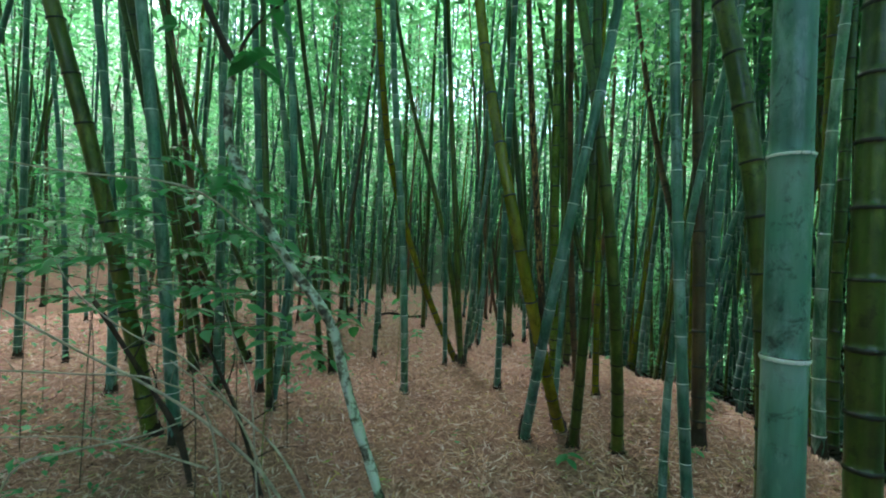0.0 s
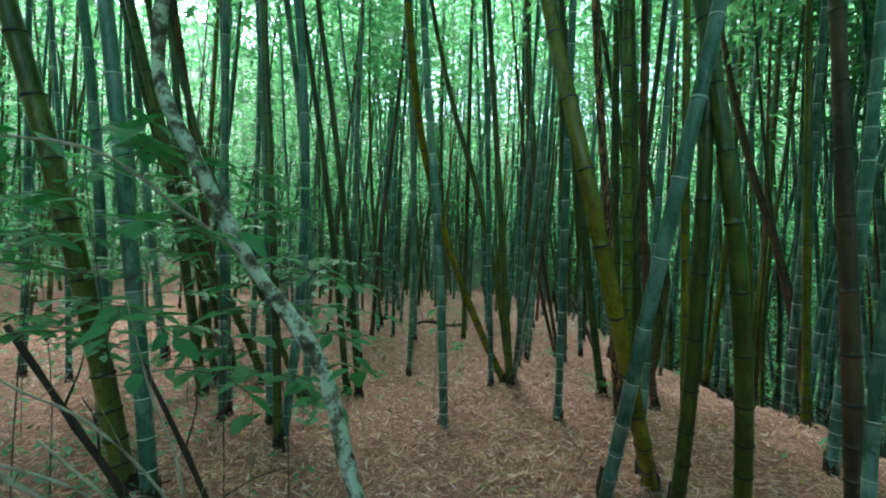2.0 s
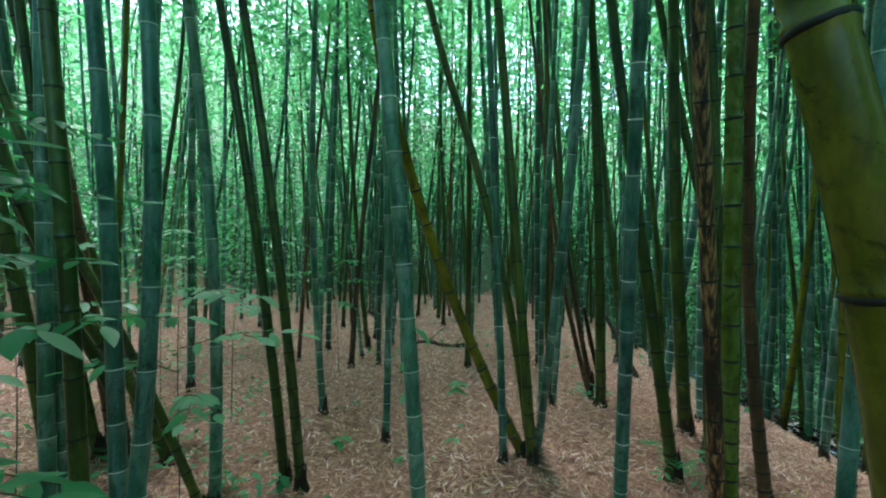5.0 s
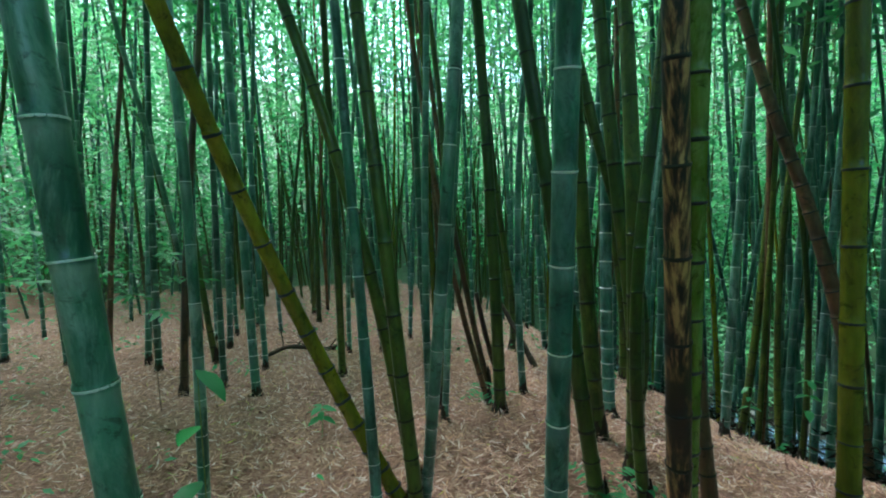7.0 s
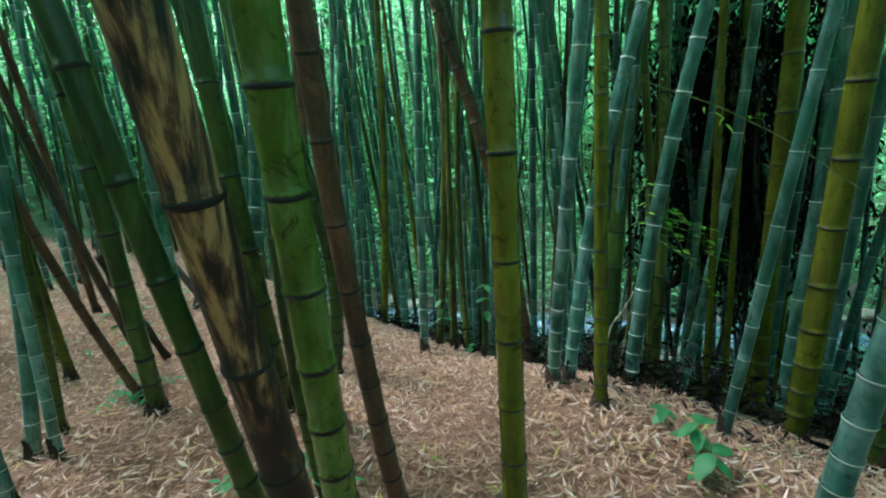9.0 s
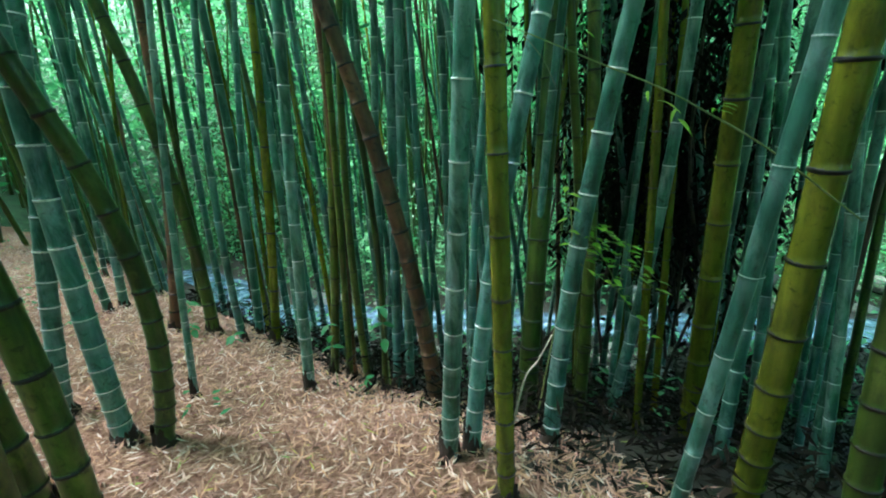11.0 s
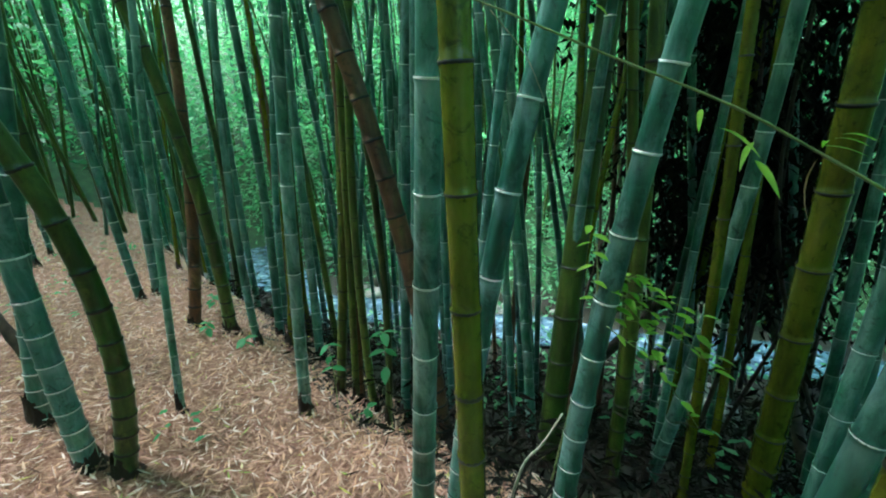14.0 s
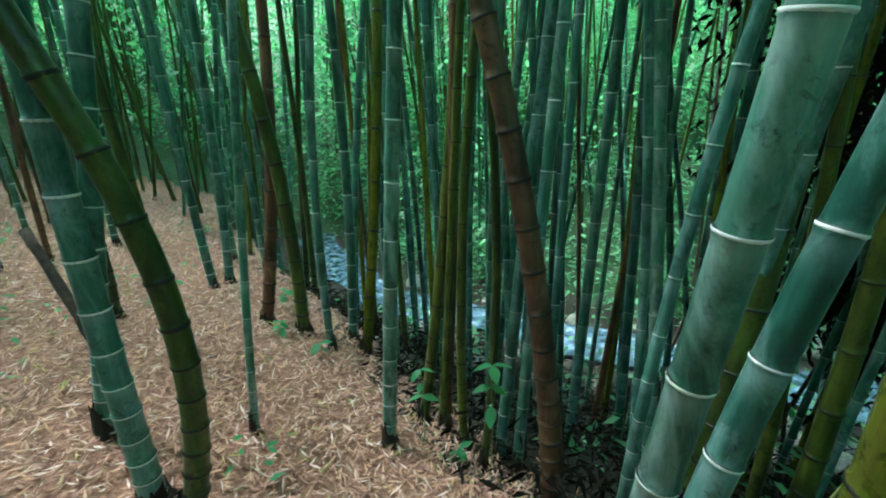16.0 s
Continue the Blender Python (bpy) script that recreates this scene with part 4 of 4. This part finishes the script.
dead_branch([(-0.90, 1.63, 0.74), (-1.07, 1.63, 0.67), (-1.33, 1.62, 0.60), (-1.57, 1.61, 0.50), (-1.8, 1.65, 0.0)], 0.003, 0.006, PALE_TWIG, "bleached twig leaning low over the litter", 42, 4)
dead_branch([(-0.97, 1.63, 0.97), (-0.70, 1.64, 0.78), (-0.52, 1.66, 0.60), (-0.38, 1.70, 0.3), (-0.3, 1.75, 0.0)], 0.003, 0.006, PALE_TWIG, "bleached forked twig arching down to the litter", 43, 4)
dead_branch([(-0.84, 1.72, 1.28), (-0.77, 1.72, 1.06), (-0.70, 1.74, 0.85), (-0.66, 1.76, 0.4), (-0.62, 1.8, 0.0)], 0.002, 0.005, PALE_TWIG, "thin upright bleached twig among shrubs", 44, 2)
dead_branch([(-1.5, 8.9, 0.02), (-1.2, 9.1, 0.10), (-0.8, 9.15, 0.03), (-0.5, 9.3, 0.04)], 0.02, 0.035, DARK_BARK, "mossy fallen bough lying on the litter", 36, 4)
dead_branch([(0.9, 7.4, 0.9), (1.02, 7.6, 0.45), (1.15, 7.7, 0.0)], 0.02, 0.03, DARK_BARK, "dead leaning stem rooted in litter", 37, 0)
dead_branch([(1.36, 8.68, 0.72), (1.56, 8.31, 0.22), (1.68, 8.09, -0.1)], 0.03, 0.036, DARK_BARK, "dark dead stump leaning over the litter", 38, 0)
dead_branch([(3.10, 5.24, 0.0), (3.17, 5.21, 0.26), (3.24, 5.18, 0.34), (3.31, 5.15, 0.45)], 0.006, 0.004, PALE_TWIG, "pale bent twig with a single leaf", 39, 0)


def plant(name, label, category, x, y, height, count, size, me, seed, group=""):
    """A seedling: a thin stem with a rosette of leaves at its top."""
    rnd = random.Random(seed)
    z = ground_z(x, y)
    ob = new(name, tube("stem", [(x, y, z - 0.02), (x + 0.01, y, z + height * 0.5), (x, y + 0.01, z + height)], 0.004, 0.002, GREEN_TWIG, 6, 0.05, seed))
    tagged(ob, label, category, group)
    for i in range(count):
        h = z + height * (1 - 0.5 * (i % 3) / 3)
        leaf(ob, me, (x, y, h), 360 * i / count + rnd.uniform(-30, 30), rnd.uniform(-5, 30), size * rnd.uniform(0.75, 1.2), rnd.uniform(-15, 15))
    return ob


for n, (x, y, h, k, s) in enumerate(((0.95, 3.05, 0.10, 6, 0.10), (-0.42, 6.66, 0.22, 9, 0.11), (2.76, 4.56, 0.16, 7, 0.10), (2.64, 4.45, 0.13, 6, 0.12), (2.86, 4.75, 0.12, 5, 0.09),
                                     (-1.34, 4.94, 0.12, 6, 0.09), (-1.59, 4.56, 0.10, 6, 0.10), (3.3, 6.66, 0.12, 5, 0.08), (2.5, 4.2, 0.07, 6, 0.09), (1.9, 3.2, 0.1, 5, 0.08),
                                     (-2.4, 2.2, 0.12, 7, 0.1), (-2.0, 1.9, 0.1, 7, 0.09), (-2.9, 2.5, 0.15, 8, 0.1), (2.7, 3.6, 0.1, 5, 0.08), (-1.2, 5.6, 0.1, 6, 0.09),
                                     (2.75, 8.5, 0.14, 7, 0.1), (2.95, 8.1, 0.12, 6, 0.1), (2.95, 9.2, 0.2, 8, 0.12), (-0.7, 5.4, 0.06, 5, 0.07))):
    plant("seedling", "small green broad-leaved seedling in the leaf litter", "seedling", x, y, h, k, s, BROAD, 400 + n, "seedlings on the forest floor")
plant("sapling", "thin sapling with a few large green leaves", "sapling", -0.47, 4.79, 1.08, 3, 0.13, BROAD, 450)
plant("sapling", "thin sapling with level broad green leaves", "sapling", -0.98, 2.55, 1.0, 6, 0.15, BROAD, 449)
plant("sapling", "thin sapling leaning out over the bank", "sapling", 3.38, 6.49, 0.72, 8, 0.10, BROAD, 451)
plant("sapling", "thin sapling leaning out over the bank", "sapling", 3.19, 6.88, 0.52, 6, 0.09, BROAD, 452)


def fern(x, y, seed, length=0.3):
    rnd = random.Random(seed)
    z = ground_z(x, y)
    ob = new("fern", None)
    ob.location = (x, y, z)
    tagged(ob, "small green fern growing at a bamboo stalk's foot", "fern")
    for n in range(5):
        a = math.radians(-140 + 60 * n + rnd.uniform(-15, 15))
        pts = [(0, 0, 0), (0.4 * length * math.cos(a), 0.4 * length * math.sin(a), 0.5 * length), (length * math.cos(a), length * math.sin(a), 0.35 * length)]
        frond = part("frond", tube("frond", pts, 0.002, 0.001, GREEN_TWIG, 5), ob)
        spray(frond, pts, 18, 0.07, SLIM, seed + n, 75)


fern(1.2, 5.5, 70)
fern(0.9, 7.2, 80, 0.22)


def leafy_sprig():
    """A lime-green leafy shoot hanging beside the stalks above the stream."""
    ob = new("leafy_shoot", tube("stem", [(3.5, 5.35, -0.25), (3.51, 5.26, 0.3), (3.47, 5.15, 0.8), (3.42, 5.13, 1.05)], 0.005, 0.003, GREEN_TWIG, 6))
    tagged(ob, "fresh lime-green leafy shoot beside a green bamboo stalk", "shoot")
    rnd = random.Random(9)
    for n in range(9):
        s = Vector((3.47, 5.15, 0.84)) + Vector((rnd.uniform(-0.04, 0.06), rnd.uniform(-0.06, 0.04), rnd.uniform(-0.1, 0.15)))
        e = s + Vector((rnd.uniform(0.0, 0.3), rnd.uniform(-0.28, 0.02), rnd.uniform(-0.38, 0.02)))
        pts = [s, s.lerp(e, 0.5) + Vector((0, 0, 0.05)), e]
        part("twig", tube("twig", pts, 0.002, 0.001, GREEN_TWIG, 5), ob)
        spray(ob, pts, 9, 0.056, FRESH, 90 + n, 50)
    spray(ob, [(3.47, 5.15, 0.78), (3.42, 5.14, 1.0), (3.38, 5.13, 1.12)], 7, 0.06, FRESH, 99, 60)


leafy_sprig()


def hanging_twig():
    """A long thin bamboo twig with narrow leaves, slanting across above the bank."""
    ob = new("bamboo_twig", tube("twig", [(2.72, 5.0, 1.68), (2.79, 4.91, 1.63), (2.88, 4.79, 1.56), (2.99, 4.65, 1.48), (3.06, 4.55, 1.41), (3.16, 4.41, 1.30), (3.3, 4.2, 1.1)],
                                 0.0016, 0.003, GREEN_TWIG, 6, 0.1, 5))
    tagged(ob, "long thin bamboo twig with narrow green leaves", "twig")
    for n, (p, q, k, s) in enumerate((((2.86, 4.82, 1.58), (2.85, 4.8, 1.63), 2, 0.045), ((2.96, 4.70, 1.50), (2.93, 4.64, 1.45), 2, 0.07), ((3.01, 4.62, 1.45), (2.98, 4.6, 1.40), 2, 0.085),
                                      ((3.06, 4.55, 1.41), (3.1, 4.53, 1.43), 4, 0.06), ((3.16, 4.41, 1.30), (3.22, 4.38, 1.32), 4, 0.06))):
        spray(ob, [p, tuple((a + b) / 2 for a, b in zip(p, q)), q], k, s, FRESH_SLIM, 120 + n, 30)
    leaf(ob, WITHERED, (3.05, 4.54, 1.40), 100, 65, 0.085)
    part("twig", tube("twig", [(2.77, 4.94, 1.64), (2.81, 4.9, 1.57), (2.83, 4.87, 1.49)], 0.0012, 0.0008, PALE_TWIG, 5), ob)


hanging_twig()


def tangle():
    """A dark mass of dead creepers and fallen boughs hanging over the stream."""
    rnd = random.Random(77)
    ob = new("creeper_tangle", None)
    ob.location = (7.3, 5.95, -1.9)
    tagged(ob, "dark mass of dead creepers hanging over fallen boughs", "creeper")
    cs = []
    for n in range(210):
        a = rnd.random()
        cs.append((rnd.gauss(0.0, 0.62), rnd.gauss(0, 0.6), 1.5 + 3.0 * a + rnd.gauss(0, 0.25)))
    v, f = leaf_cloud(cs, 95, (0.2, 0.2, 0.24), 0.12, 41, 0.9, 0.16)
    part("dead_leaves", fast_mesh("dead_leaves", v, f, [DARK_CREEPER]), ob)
    for n in range(26):
        x, y = rnd.gauss(0, 0.9), rnd.gauss(0, 0.6)
        pts = [(x, y, rnd.uniform(3.5, 5)), (x + rnd.gauss(0, 0.3), y + rnd.gauss(0, 0.2), 2.5), (x + rnd.gauss(0, 0.5), y + rnd.gauss(0, 0.3), rnd.uniform(-0.2, 1.2))]
        part("creeper", tube("creeper", pts, 0.012, 0.02, DARK_BARK, 6, 0.2, n), ob)
    for n, pts in enumerate(([(-1.6, 1.0, 0.2), (-0.3, 0.2, 1.7), (1.2, -0.8, 3.9)], [(-1.0, -1.2, 0.0), (0.1, -0.3, 1.3), (0.9, 0.9, 2.2)], [(-1.4, -0.4, -0.1), (0.4, -0.9, 0.5), (2.2, -1.0, 0.7)])):
        part("bough", tube("bough", pts, 0.06, 0.045, DARK_BARK, 9, 0.12, 60 + n), ob, "dark fallen bough")


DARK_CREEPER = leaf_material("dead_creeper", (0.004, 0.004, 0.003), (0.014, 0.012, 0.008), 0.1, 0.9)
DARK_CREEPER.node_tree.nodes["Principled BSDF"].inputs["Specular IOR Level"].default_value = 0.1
tangle()

STONE = plain_material("river_stone", (0.10, 0.095, 0.085), (0.34, 0.32, 0.29), 7, 0.7, 0.4)


def stone_mesh(seed):
    bm = bmesh.new()
    bmesh.ops.create_icosphere(bm, subdivisions=2, radius=1.0)
    for v in bm.verts:
        v.co *= 1 + 0.35 * noise.noise(v.co * 1.3 + Vector((seed, 0, 0)))
        v.co.z *= 0.55
    me = bpy.data.meshes.new("stone")
    bm.to_mesh(me)
    bm.free()
    me.materials.append(STONE)
    me.polygons.foreach_set("use_smooth", [True] * len(me.polygons))
    return me


def stones():
    rnd = random.Random(13)
    shapes = [stone_mesh(n * 7.3) for n in range(5)]
    for n in range(46):
        y = rnd.uniform(3.5, 14)
        side = rnd.choice((-1, 1))
        x = stream_mid(y) + side * rnd.uniform(0.7, 1.9)
        ob = new("stone", shapes[n % 5])
        s = rnd.uniform(0.08, 0.3)
        ob.location, ob.scale, ob.rotation_euler = (x, y, ground_z(x, y) + 0.1 * s), (s, s, s), (0, 0, rnd.uniform(0, 6.28))
        tagged(ob, "rounded grey stone beside the stream", "stone", "stones of the stream")


stones()


def bank_growth():
    """Low leafy growth down the bank, beyond the stream and along the edge of the grove."""
    rnd = random.Random(91)
    cs = []
    for n in range(3600):
        y = rnd.uniform(1, 19)
        x = rnd.uniform(3.6, 22)
        d = x - stream_mid(y)
        if abs(d) < 0.75:
            continue
        if d < 0 and (rnd.random() < (0.93 if d < -1.3 else 0.5) or x < 4.5):
            continue
        cs.append((x, y, ground_z(x, y) + abs(rnd.gauss(0, 0.25 if d < 0 else 1.1))))
    v, f = leaf_cloud(cs, 30, (0.28, 0.28, 0.14), 0.13, 5, 0.15, 0.24, 0.8)
    tagged(new("undergrowth", fast_mesh("undergrowth", v, f, [LEAF_FAR])), "green leafy undergrowth along the stream banks", "undergrowth", kind="stuff")
    cs = []
    for n in range(510):
        x, y = (rnd.uniform(-9, 2.6), rnd.uniform(0.5, 15)) if n < 420 else (rnd.gauss(-2.6, 0.7), rnd.uniform(1.3, 5.5))
        if x > -1.4 and y < 9 and rnd.random() < 0.8:
            continue
        cs.append((x, y, ground_z(x, y) + rnd.uniform(0.04, 0.3 if x < -3 else 0.1)))
    v, f = leaf_cloud(cs, 9, (0.11, 0.11, 0.05), 0.075, 6, 0.0, 0.26, 0.85)
    tagged(new("ground_plants", fast_mesh("ground_plants", v, f, [LEAF_SHRUB])), "scattered tiny green plants in the litter", "seedlings", kind="stuff")

    cs = [(rnd.uniform(-10, -3.3), rnd.uniform(5.0, 11), rnd.uniform(0.7, 2.5)) for n in range(330)]
    v, f = leaf_cloud(cs, 26, (0.3, 0.3, 0.06), 0.09, 16, 0.0, 0.2, 0.9)
    tagged(new("understorey", fast_mesh("understorey", v, f, [LEAF_SHRUB])), "flat leafy twigs of shrubs among far stalks", "undergrowth", kind="stuff")

    # near-black leaves added to put the shade of the bank into colour
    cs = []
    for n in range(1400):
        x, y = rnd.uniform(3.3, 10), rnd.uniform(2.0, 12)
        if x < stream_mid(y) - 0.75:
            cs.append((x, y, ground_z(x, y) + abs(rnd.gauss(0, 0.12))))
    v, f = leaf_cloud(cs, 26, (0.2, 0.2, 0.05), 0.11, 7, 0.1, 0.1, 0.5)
    tagged(new("bank_shade_leaves", fast_mesh("bank_shade_leaves", v, f, [DARK_CREEPER])), "near-black leaves added to carry the shade on the bank", "leaf litter", kind="stuff")


bank_growth()
